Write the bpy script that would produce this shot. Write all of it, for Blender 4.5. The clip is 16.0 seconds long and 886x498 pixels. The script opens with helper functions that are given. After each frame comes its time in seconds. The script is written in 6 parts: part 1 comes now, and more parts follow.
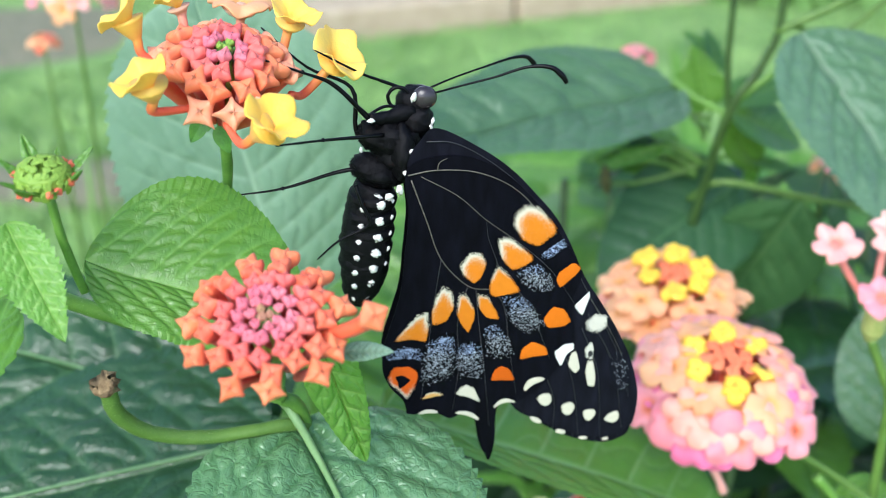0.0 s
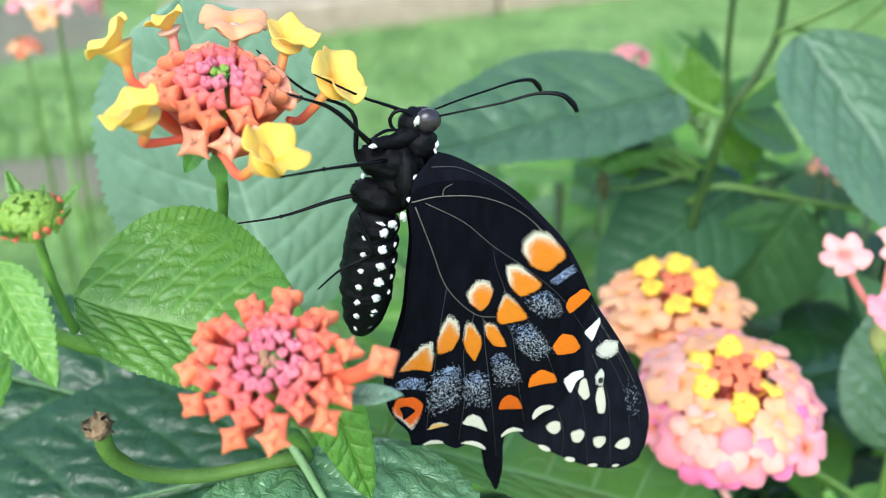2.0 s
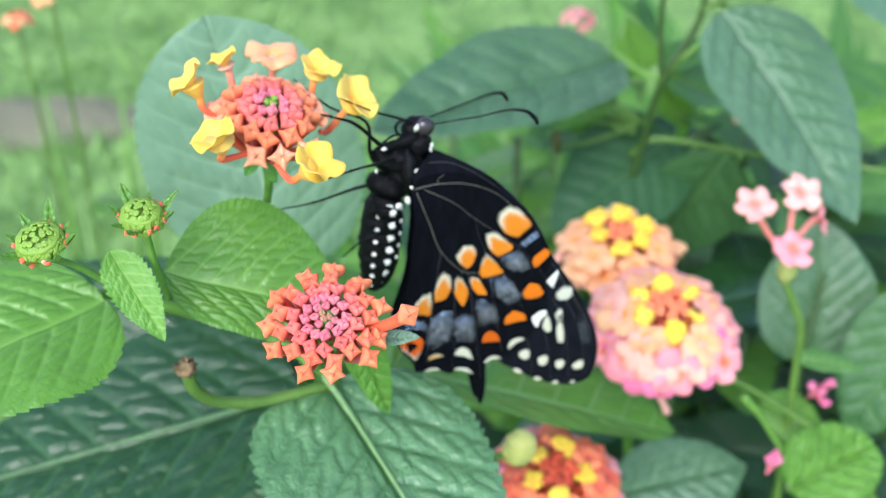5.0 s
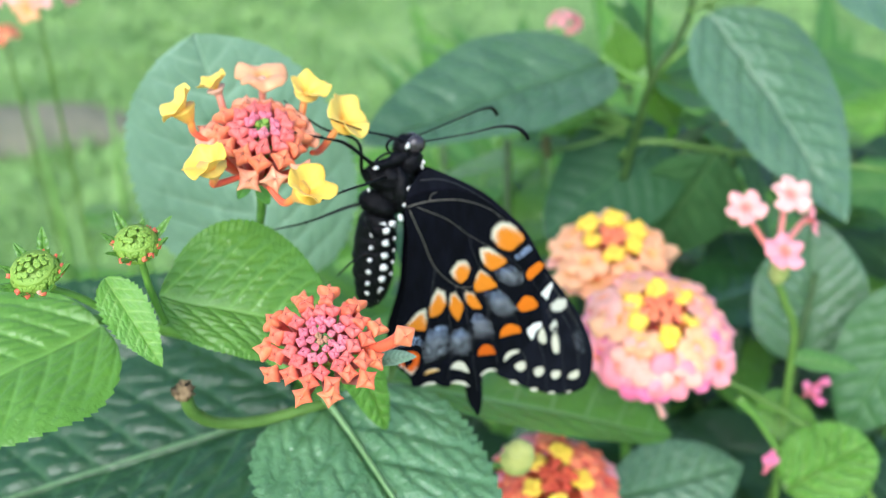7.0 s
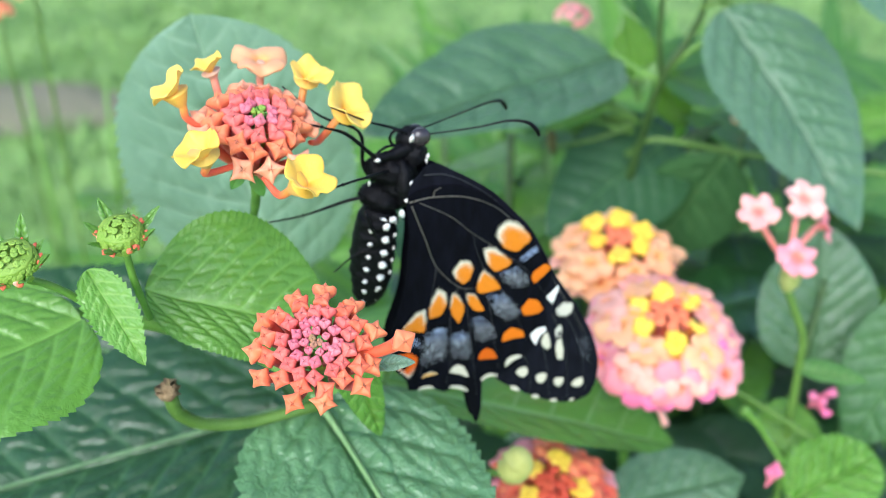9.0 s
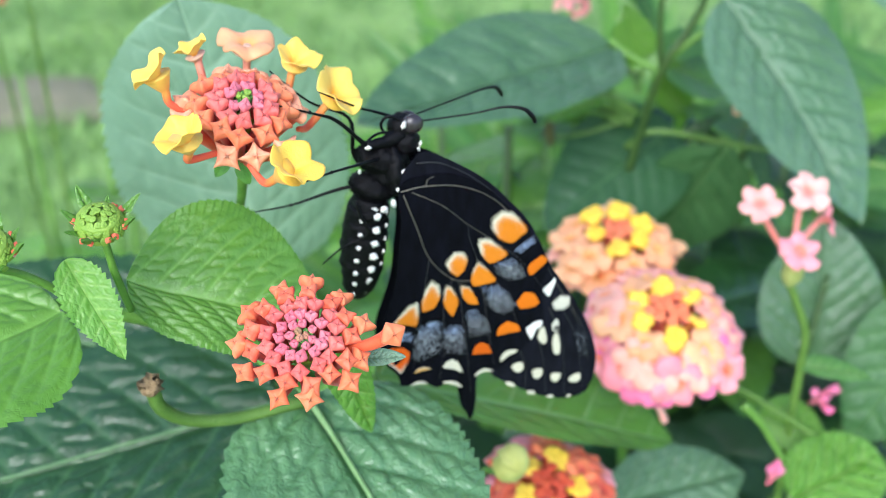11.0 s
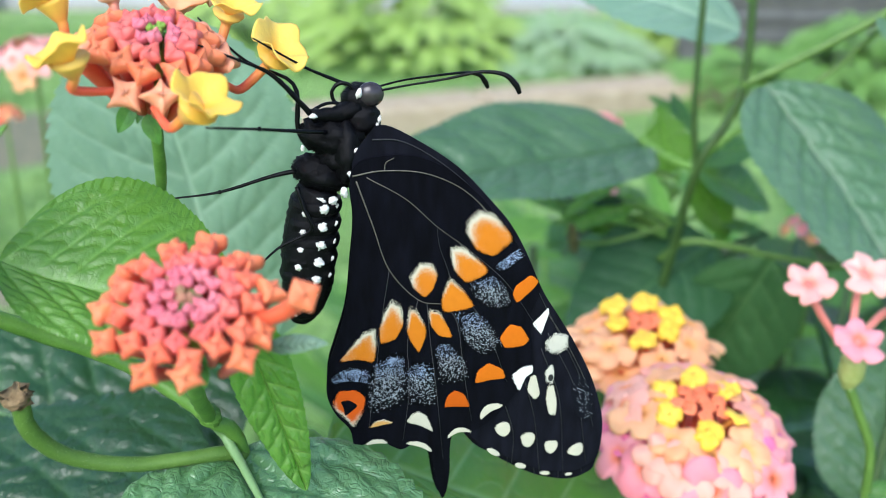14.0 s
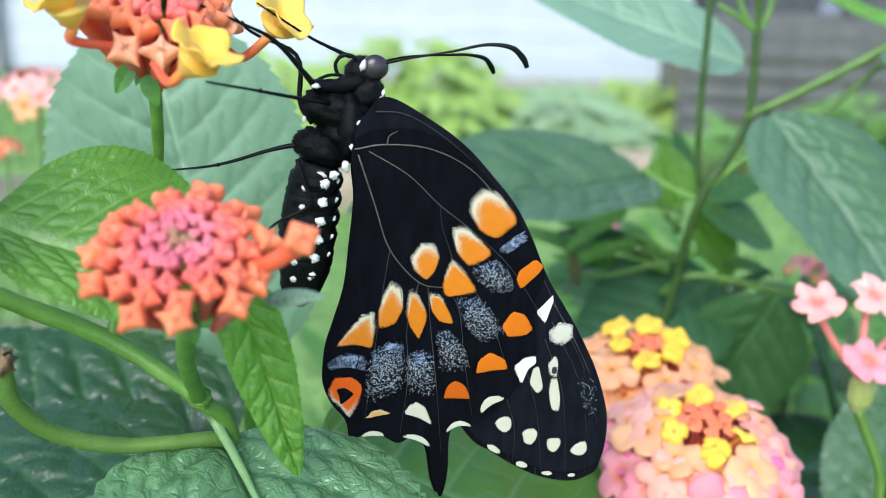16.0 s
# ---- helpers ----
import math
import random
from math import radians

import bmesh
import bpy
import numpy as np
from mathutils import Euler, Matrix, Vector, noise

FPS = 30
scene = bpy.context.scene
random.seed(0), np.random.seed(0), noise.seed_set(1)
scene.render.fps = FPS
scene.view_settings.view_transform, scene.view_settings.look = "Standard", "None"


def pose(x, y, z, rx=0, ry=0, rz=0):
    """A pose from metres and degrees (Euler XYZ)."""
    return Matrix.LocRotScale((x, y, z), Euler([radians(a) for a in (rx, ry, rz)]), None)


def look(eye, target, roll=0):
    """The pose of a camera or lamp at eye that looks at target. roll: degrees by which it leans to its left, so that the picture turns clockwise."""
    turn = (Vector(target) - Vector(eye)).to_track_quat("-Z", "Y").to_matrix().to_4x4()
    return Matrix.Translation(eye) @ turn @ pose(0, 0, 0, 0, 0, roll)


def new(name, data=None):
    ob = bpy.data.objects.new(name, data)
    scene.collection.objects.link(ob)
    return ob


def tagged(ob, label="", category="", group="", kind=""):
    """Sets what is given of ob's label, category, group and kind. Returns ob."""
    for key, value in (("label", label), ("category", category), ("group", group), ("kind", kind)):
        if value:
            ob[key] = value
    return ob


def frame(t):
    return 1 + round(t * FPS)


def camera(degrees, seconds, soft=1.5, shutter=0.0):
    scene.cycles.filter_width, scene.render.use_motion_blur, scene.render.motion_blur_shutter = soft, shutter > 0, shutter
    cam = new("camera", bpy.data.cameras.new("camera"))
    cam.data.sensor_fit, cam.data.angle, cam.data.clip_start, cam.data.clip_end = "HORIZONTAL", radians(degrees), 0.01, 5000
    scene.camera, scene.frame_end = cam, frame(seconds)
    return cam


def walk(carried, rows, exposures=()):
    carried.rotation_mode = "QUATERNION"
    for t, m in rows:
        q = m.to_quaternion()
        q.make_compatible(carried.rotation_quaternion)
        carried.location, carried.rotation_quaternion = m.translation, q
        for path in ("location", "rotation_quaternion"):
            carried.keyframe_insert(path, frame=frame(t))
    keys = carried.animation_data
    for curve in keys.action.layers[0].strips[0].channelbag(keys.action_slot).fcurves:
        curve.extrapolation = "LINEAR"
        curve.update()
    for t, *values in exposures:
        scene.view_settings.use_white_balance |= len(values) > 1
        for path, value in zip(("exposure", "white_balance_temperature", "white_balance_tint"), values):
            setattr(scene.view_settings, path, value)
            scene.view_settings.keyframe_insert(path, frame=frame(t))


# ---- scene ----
cam = camera(45.6, 16.0, soft=0.85)
METRES, EYE, TILT, LEAN, TURN = 0.125, 0.85, -28.0, 0.0, 0.0
ROWS = [
    (0.0, 0.0, 0.0, 0.0, 0.0, 0.0, -0.0),
    (0.5, -0.0097, -0.0063, 0.0083, -0.18, -0.11, 0.33),
    (1.0, -0.0187, 0.0189, 0.0151, -0.88, -0.14, 0.88),
    (1.5, -0.0103, 0.0252, 0.0166, -0.8, -0.17, 1.05),
    (2.0, -0.0175, 0.0389, 0.0332, -0.78, -0.49, 0.72),
    (2.5, -0.0275, 0.0134, 0.0377, -1.27, -0.94, 1.11),
    (3.0, -0.0455, -0.0856, 0.032, -1.66, -1.23, 1.59),
    (3.5, -0.0555, -0.1789, 0.0485, -1.89, -1.65, 1.45),
    (4.0, -0.0636, -0.2305, 0.0578, -2.54, -2.88, 1.71),
    (6.5, -0.0692, -0.257, 0.1142, -4.02, -5.07, 3.34),
    (7.0, -0.0685, -0.25, 0.1158, -3.89, -4.78, 3.83),
    (7.5, -0.0801, -0.2264, 0.1192, -3.87, -4.98, 3.67),
    (8.0, -0.074, -0.2315, 0.118, -4.1, -5.11, 2.99),
    (8.5, -0.0731, -0.2078, 0.119, -4.02, -5.18, 2.28),
    (11.0, -0.0635, -0.152, 0.111, -4.04, -5.51, 2.02),
    (11.5, -0.0532, -0.0946, 0.0774, -4.38, -4.96, 2.02),
    (12.0, -0.0232, -0.04, 0.0213, -3.62, -2.47, 2.18),
    (12.5, -0.0078, 0.0085, -0.0138, -2.28, 0.92, 1.27),
    (13.0, 0.0049, 0.0272, -0.0468, -1.61, 3.33, 0.75),
    (13.5, 0.0154, 0.0364, -0.0671, -1.17, 4.87, 0.14),
    (14.0, 0.0258, 0.0662, -0.0865, -1.23, 5.85, 0.1),
    (14.5, 0.0181, 0.1121, -0.1085, -1.02, 6.83, -0.33),
    (15.0, 0.0121, 0.1187, -0.1292, -1.1, 8.51, -0.35),
    (15.5, 0.0178, 0.0968, -0.1533, -1.45, 9.44, -0.52),
    (16.0, 0.0231, 0.103, -0.1624, -1.5, 9.79, -0.94),
]
walk(cam, [(t, pose(0, 0, EYE, TILT, LEAN, TURN) @ pose(METRES * x, METRES * y, METRES * z, 90 + pitch, roll, yaw)) for t, x, y, z, yaw, pitch, roll in ROWS],
     exposures=[(0.0, 1.22, 5850.0, 9.0), (11.5, 1.22, 5850.0, 9.0), (14.5, 1.08, 5850.0, 9.0), (16.0, 1.08, 5850.0, 9.0)])
cam.data.dof.use_dof = True
cam.data.dof.focus_distance = 0.116
cam.data.dof.aperture_fstop = 27.0

# ---- sky and light: soft daylight under thin cloud ----
world = bpy.data.worlds.new("sky")
scene.world = world
world.use_nodes = True
wn = world.node_tree
sky = wn.nodes.new("ShaderNodeTexSky")
sky.sky_type = "NISHITA"
sky.sun_disc = False
sky.sun_elevation = radians(43)
sky.sun_rotation = radians(200)
sky.air_density, sky.dust_density, sky.ozone_density = 1.0, 2.0, 1.5
wn.links.new(sky.outputs["Color"], wn.nodes["Background"].inputs["Color"])
wn.nodes["Background"].inputs["Strength"].default_value = 0.15
sun = new("sun", bpy.data.lights.new("sun", "SUN"))
sun.data.energy, sun.data.angle, sun.data.color = 1.4, radians(40), (1.0, 0.97, 0.92)
sun.matrix_world = look((-0.7, -1.5, 2.4), (0, 0.1, 0.8))


# ---- materials ----
def material(name):
    m = bpy.data.materials.new(name)
    m.use_nodes = True
    return m, m.node_tree, m.node_tree.nodes["Principled BSDF"]


def node(tree, kind, **values):
    n = tree.nodes.new(kind)
    for key, value in values.items():
        n.inputs[key.replace("_", " ")].default_value = value
    return n


def ramp(tree, source, stops, smooth="LINEAR"):
    r = tree.nodes.new("ShaderNodeValToRGB")
    r.color_ramp.interpolation = smooth
    while len(r.color_ramp.elements) < len(stops):
        r.color_ramp.elements.new(0.5)
    for e, (at, c) in zip(r.color_ramp.elements, stops):
        e.position, e.color = at, (*c, 1) if len(c) == 3 else c
    tree.links.new(source, r.inputs["Fac"])
    return r.outputs["Color"]


def mixed(tree, fac, a, b, blend="MIX"):
    m = tree.nodes.new("ShaderNodeMix")
    m.data_type, m.blend_type = "RGBA", blend
    for socket, value in ((m.inputs[0], fac), (m.inputs[6], a), (m.inputs[7], b)):
        if isinstance(value, (int, float)):
            socket.default_value = value
        elif isinstance(value, tuple):
            socket.default_value = (*value, 1)
        else:
            tree.links.new(value, socket)
    return m.outputs[2]


def maths(tree, kind, a, b=0.0):
    m = tree.nodes.new("ShaderNodeMath")
    m.operation = kind
    for socket, value in zip(m.inputs, (a, b)):
        if isinstance(value, (int, float)):
            socket.default_value = value
        else:
            tree.links.new(value, socket)
    return m.outputs[0]


def attribute(tree, name):
    a = tree.nodes.new("ShaderNodeAttribute")
    a.attribute_name = name
    return a.outputs["Fac"]


def coords(tree):
    return tree.nodes.new("ShaderNodeTexCoord").outputs["Object"]


def noise_tex(tree, scale, detail=3.0, where=None):
    n = node(tree, "ShaderNodeTexNoise", Scale=scale, Detail=detail)
    tree.links.new(where or coords(tree), n.inputs["Vector"])
    return n.outputs["Fac"]


def bumped(tree, bsdf, height, strength, distance):
    b = node(tree, "ShaderNodeBump", Strength=strength, Distance=distance)
    tree.links.new(height, b.inputs["Height"])
    tree.links.new(b.outputs["Normal"], bsdf.inputs["Normal"])
    tree.links.new(b.outputs["Normal"], bsdf.inputs["Coat Normal"])


def leaf_material(name, deep, fresh, vein, rough=0.4, thin=0.25, wet=0.0, cell=900.0, relief=0.8, crease=0.35, gloss=0.13):
    """Leaf skin: blotches, a net of fine sunken veins between blisters, main veins, some light passing through."""
    m, t, b = material(name)
    where = coords(t)
    big = noise_tex(t, 70.0, 2.0, where)
    small = noise_tex(t, 700.0, 4.0, where)
    info = t.nodes.new("ShaderNodeObjectInfo")
    blend = maths(t, "ADD", maths(t, "MULTIPLY", big, 0.75), maths(t, "MULTIPLY", info.outputs["Random"], 0.3))
    base = mixed(t, blend, deep, fresh)
    base = mixed(t, maths(t, "MULTIPLY", small, 0.22), base, mixed(t, 0.5, deep, (0.02, 0.05, 0.01)))
    bent = t.nodes.new("ShaderNodeVectorMath")
    bent.operation = "MULTIPLY_ADD"
    bent.inputs[1].default_value = (0.0026, 0.0026, 0.0026)
    wobble = node(t, "ShaderNodeTexNoise", Scale=420.0, Detail=2.0)
    t.links.new(where, wobble.inputs["Vector"])
    t.links.new(wobble.outputs["Color"], bent.inputs[0])
    t.links.new(where, bent.inputs[2])
    net, fine = [], []
    for size, into in ((cell * 0.5, net), (cell * 1.25, fine)):
        c = node(t, "ShaderNodeTexVoronoi", Scale=size)
        c.feature = "DISTANCE_TO_EDGE"
        t.links.new(bent.outputs[0], c.inputs["Vector"])
        into.append(ramp(t, c.outputs["Distance"], ((0.0, (0, 0, 0)), (0.16, (0.42, 0.42, 0.42)), (0.55, (1, 1, 1))), "B_SPLINE"))
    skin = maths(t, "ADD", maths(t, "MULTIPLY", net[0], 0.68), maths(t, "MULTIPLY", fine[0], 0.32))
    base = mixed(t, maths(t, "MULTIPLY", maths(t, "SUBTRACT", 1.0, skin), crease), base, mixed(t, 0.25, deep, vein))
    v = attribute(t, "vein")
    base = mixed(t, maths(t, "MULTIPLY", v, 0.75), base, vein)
    t.links.new(base, b.inputs["Base Color"])
    height = maths(t, "ADD", skin, maths(t, "MULTIPLY", small, 0.4))
    bumped(t, b, height, min(1.0, relief * 0.7), 0.30 * relief / cell)
    r = maths(t, "ADD", maths(t, "MULTIPLY", noise_tex(t, 220.0, 3.0, where), 0.3), rough - 0.15)
    t.links.new(r, b.inputs["Roughness"])
    b.inputs["Coat Weight"].default_value = wet
    b.inputs["Specular IOR Level"].default_value = 0.5 - 0.3 * wet
    b.inputs["Coat Roughness"].default_value = gloss
    out = t.nodes["Material Output"]
    tr = t.nodes.new("ShaderNodeBsdfTranslucent")
    t.links.new(mixed(t, 1.0, base, (1.0, 1.0, 0.45), "MULTIPLY"), tr.inputs["Color"])
    mix = t.nodes.new("ShaderNodeMixShader")
    mix.inputs[0].default_value = thin
    t.links.new(b.outputs[0], mix.inputs[1])
    t.links.new(tr.outputs[0], mix.inputs[2])
    t.links.new(mix.outputs[0], out.inputs["Surface"])
    return m


def petal_material(name, a, b_, throat=None, rough=0.5, thin=0.3):
    m, t, b = material(name)
    info = t.nodes.new("ShaderNodeObjectInfo")
    n = noise_tex(t, 450.0, 3.0)
    base = mixed(t, maths(t, "ADD", maths(t, "MULTIPLY", info.outputs["Random"], 0.6), maths(t, "MULTIPLY", n, 0.4)), a, b_)
    if throat:
        base = mixed(t, attribute(t, "throat"), base, throat)
    t.links.new(base, b.inputs["Base Color"])
    b.inputs["Roughness"].default_value = rough
    b.inputs["Sheen Weight"].default_value = 0.15
    bumped(t, b, noise_tex(t, 2600.0, 2.0), 0.35, 0.0002)
    tr = t.nodes.new("ShaderNodeBsdfTranslucent")
    t.links.new(base, tr.inputs["Color"])
    mix = t.nodes.new("ShaderNodeMixShader")
    mix.inputs[0].default_value = thin
    t.links.new(b.outputs[0], mix.inputs[1])
    t.links.new(tr.outputs[0], mix.inputs[2])
    t.links.new(mix.outputs[0], t.nodes["Material Output"].inputs["Surface"])
    return m


def plain_material(name, a, b_, scale, rough=0.6, relief=0.3, distance=0.0002, gloss=0.5):
    m, t, b = material(name)
    n = noise_tex(t, scale, 4.0)
    n2 = noise_tex(t, scale * 9.0, 2.0)
    both = maths(t, "ADD", maths(t, "MULTIPLY", n, 0.7), maths(t, "MULTIPLY", n2, 0.3))
    t.links.new(ramp(t, both, ((0.3, a), (0.7, b_))), b.inputs["Base Color"])
    b.inputs["Roughness"].default_value = rough
    b.inputs["Specular IOR Level"].default_value = gloss
    bumped(t, b, both, relief, distance)
    return m


LEAF_BRIGHT = leaf_material("young leaf", (0.080, 0.215, 0.021), (0.165, 0.360, 0.044), (0.23, 0.44, 0.09), 0.38, 0.34, 0.75, 2500.0, 0.9, 0.24, 0.18)
LEAF_YOUNG = leaf_material("tender leaf", (0.15, 0.37, 0.05), (0.26, 0.53, 0.09), (0.42, 0.66, 0.20), 0.30, 0.5, 0.6, 1500.0, 1.2, 0.25, 0.15)
LEAF_MID = leaf_material("grown leaf", (0.050, 0.155, 0.026), (0.095, 0.24, 0.042), (0.18, 0.33, 0.08), 0.42, 0.28, 0.25, 900.0, 0.8, 0.3, 0.2)
# Lighter copy of the grown leaf; the light on it is put into the colour.
LEAF_UNDER = leaf_material("grown leaf with sunlight in its colour", (0.076, 0.205, 0.022), (0.128, 0.295, 0.038), (0.26, 0.42, 0.19), 0.45, 0.3, 0.2, 900.0, 0.7, 0.25, 0.2)
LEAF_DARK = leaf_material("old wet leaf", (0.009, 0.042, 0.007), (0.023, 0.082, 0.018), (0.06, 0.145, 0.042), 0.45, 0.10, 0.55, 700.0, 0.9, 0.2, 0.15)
# Wet coat, and pale fields that paint the sky's sheen between dark creases.
LEAF_WET_SHEEN = leaf_material("wet broad leaf with sky sheen in its colour", (0.098, 0.235, 0.092), (0.200, 0.345, 0.172), (0.024, 0.100, 0.024), 0.34, 0.2, 1.0, 950.0, 1.2, 0.60, 0.14)
LEAF_GREY = leaf_material("dull leaf", (0.042, 0.125, 0.040), (0.080, 0.19, 0.062), (0.15, 0.29, 0.11), 0.5, 0.3, 0.0, 900.0, 0.7, 0.4)
# Pale blotches in the colour stand for sheen on the grey-green skin.
LEAF_SHEEN = leaf_material("grey-green leaf with painted sheen", (0.030, 0.100, 0.032), (0.200, 0.310, 0.185), (0.09, 0.19, 0.08), 0.40, 0.2, 0.5, 750.0, 1.0, 0.5, 0.28)
# The sky's pale highlights between the veins are painted into this leaf's colour.
LEAF_HIGHLIGHT = leaf_material("leaf with pale sky highlights in its colour", (0.055, 0.145, 0.060), (0.215, 0.335, 0.210), (0.05, 0.14, 0.045), 0.40, 0.25, 0.55, 750.0, 1.0, 0.4, 0.25)
LEAF_BACK = leaf_material("pale blue-green leaf", (0.175, 0.310, 0.205), (0.255, 0.400, 0.285), (0.38, 0.54, 0.40), 0.50, 0.3, 0.15, 900.0, 0.6, 0.28, 0.3)
LEAF_DULL = leaf_material("dull dark leaf", (0.019, 0.075, 0.027), (0.038, 0.114, 0.042), (0.08, 0.18, 0.07), 0.5, 0.2, 0.3, 1000.0, 0.4)
# Darker copy of the leaf for the shrub's inside; shade put into its colour.
LEAF_SHADE = leaf_material("inner leaf with painted shade", (0.009, 0.034, 0.008), (0.023, 0.066, 0.017), (0.045, 0.11, 0.035), 0.45, 0.2)
STEM = plain_material("green stem", (0.070, 0.175, 0.020), (0.145, 0.295, 0.045), 300.0, 0.5, 0.5)
STEM_MID = plain_material("dull green stem", (0.065, 0.14, 0.018), (0.12, 0.22, 0.038), 280.0, 0.5, 0.5)
HAIR = plain_material("pale plant hair", (0.22, 0.34, 0.14), (0.34, 0.46, 0.24), 900.0, 0.6)
RIB = plain_material("pale leaf rib", (0.060, 0.150, 0.045), (0.115, 0.23, 0.080), 300.0, 0.45, 0.4)
RIB_PALE = plain_material("pale green rib", (0.13, 0.25, 0.08), (0.21, 0.34, 0.14), 300.0, 0.45, 0.4)
STEM_DARK = plain_material("old stem", (0.020, 0.052, 0.008), (0.050, 0.105, 0.018), 250.0, 0.55, 0.5)
DRY = plain_material("dry broken end", (0.10, 0.055, 0.02), (0.34, 0.24, 0.12), 900.0, 0.85, 1.0, 0.0005)
SEPAL = plain_material("sepal", (0.03, 0.12, 0.015), (0.10, 0.26, 0.04), 600.0, 0.5, 0.5)
BUD_TINY = plain_material("tiny green bud", (0.13, 0.26, 0.022), (0.27, 0.39, 0.050), 500.0, 0.6, 0.4)
BUD_GREEN = plain_material("green bud", (0.20, 0.32, 0.03), (0.40, 0.52, 0.07), 700.0, 0.5, 0.4)
PETAL_PINK = petal_material("rose bud", (0.75, 0.16, 0.22), (0.83, 0.26, 0.29), (0.66, 0.07, 0.045))
PETAL_GREENISH = petal_material("greenish rose bud", (0.42, 0.27, 0.11), (0.64, 0.27, 0.19), (0.40, 0.16, 0.05))
PETAL_CORAL = petal_material("coral bud", (0.89, 0.155, 0.075), (0.92, 0.24, 0.115), (0.66, 0.07, 0.045))
PETAL_BLUSH = petal_material("rosy coral bud", (0.83, 0.145, 0.125), (0.88, 0.22, 0.17), (0.66, 0.07, 0.045))
PETAL_ORANGE = petal_material("orange coral bud", (0.91, 0.21, 0.080), (0.95, 0.31, 0.13), (0.66, 0.07, 0.045))
PETAL_LIGHT = petal_material("light orange coral bud", (0.95, 0.38, 0.20), (0.97, 0.50, 0.29), (0.82, 0.15, 0.07))
PETAL_YELLOW = petal_material("yellow petal", (0.95, 0.60, 0.045), (0.98, 0.75, 0.15), (0.93, 0.46, 0.02))
PETAL_PEACH = petal_material("peach petal", (0.95, 0.48, 0.22), (0.97, 0.64, 0.36), (0.95, 0.50, 0.13), thin=0.4)
PETAL_GOLD = petal_material("golden closed floret", (0.95, 0.60, 0.03), (0.97, 0.72, 0.08))
PETAL_ROSE = petal_material("pink petal", (0.95, 0.30, 0.37), (0.97, 0.54, 0.55), (0.93, 0.26, 0.11), thin=0.4)
PETAL_MAGENTA = petal_material("deep pink petal", (0.84, 0.16, 0.36), (0.90, 0.28, 0.46), (0.88, 0.22, 0.32))
PETAL_PALE = petal_material("pale pink petal", (0.92, 0.43, 0.38), (0.95, 0.57, 0.48), (0.86, 0.27, 0.17))
TUBE_CORAL = petal_material("coral tube", (0.74, 0.09, 0.035), (0.85, 0.17, 0.06))
TUBE_PINK = petal_material("pink tube", (0.76, 0.25, 0.20), (0.84, 0.34, 0.28))
PETAL_SALMON = petal_material("salmon petal", (0.96, 0.46, 0.36), (0.98, 0.62, 0.48), (0.94, 0.38, 0.14), thin=0.4)
FUNNEL_YELLOW = petal_material("yellow funnel", (0.95, 0.57, 0.045), (0.98, 0.70, 0.14), (0.84, 0.14, 0.06))
FUNNEL_PEACH = petal_material("peach funnel", (0.95, 0.56, 0.36), (0.97, 0.70, 0.50), (0.84, 0.16, 0.09))
TUBE_YELLOW = petal_material("orange tube", (0.88, 0.33, 0.05), (0.90, 0.42, 0.08))


# ---- mesh builders ----
def raw(name, verts, faces, mat, smooth=True, **fields):
    me = bpy.data.meshes.new(name)
    me.from_pydata([tuple(v) for v in verts], [], faces)
    for key, values in fields.items():
        a = me.attributes.new(key, "FLOAT", "POINT")
        a.data.foreach_set("value", values)
    if smooth:
        me.polygons.foreach_set("use_smooth", [True] * len(me.polygons))
    me.materials.append(mat)
    me.update()
    return me


def part(name, me, parent, label="", m=None):
    ob = new(name, me)
    ob.parent = parent
    if m is not None:
        ob.matrix_basis = m
    return tagged(ob, label)


def thing(name, label, category, at=(0, 0, 0), group="", m=None):
    ob = new(name)
    ob.empty_display_size = 0.002
    ob.matrix_basis = m if m is not None else Matrix.Translation(at)
    return tagged(ob, label, category, group)


def grid_faces(nu, nv, closed=False):
    out = []
    for i in range(nu - 1):
        for j in range(nv if closed else nv - 1):
            k = (j + 1) % nv
            out.append((i * nv + j, i * nv + k, (i + 1) * nv + k, (i + 1) * nv + j))
    return out


def smooth_line(points, per=6):
    """Points along a smooth curve through the given ones."""
    p = [Vector(q) for q in points]
    p = [p[0] * 2 - p[1]] + p + [p[-1] * 2 - p[-2]]
    out = []
    for i in range(1, len(p) - 2):
        for k in range(per):
            s = k / per
            a, b, c, d = p[i - 1], p[i], p[i + 1], p[i + 2]
            out.append(0.5 * (2 * b + (c - a) * s + (2 * a - 5 * b + 4 * c - d) * s * s + (3 * b - a - 3 * c + d) * s ** 3))
    out.append(p[-2])
    return out


def tube_data(points, radii, seg=10, per=6, bumps=0.0):
    line = smooth_line(points, per)
    n = len(line)
    rad = np.interp(np.linspace(0, 1, n), np.linspace(0, 1, len(radii)), radii)
    verts, faces = [], []
    side = None
    for i, q in enumerate(line):
        d = (line[min(i + 1, n - 1)] - line[max(i - 1, 0)]).normalized()
        if side is None:
            side = d.orthogonal().normalized()
        side = (side - d * side.dot(d)).normalized()
        up = d.cross(side)
        for j in range(seg):
            a = 2 * math.pi * j / seg
            r = rad[i] * (1 + bumps * noise.noise(Vector((i * 0.9, math.cos(a) * 2, math.sin(a) * 2 + rad[i] * 900))))
            verts.append(q + side * math.cos(a) * r + up * math.sin(a) * r)
    faces = grid_faces(n, seg, True)
    faces.append(tuple(range(seg))[::-1])
    faces.append(tuple(range((n - 1) * seg, n * seg)))
    return verts, faces


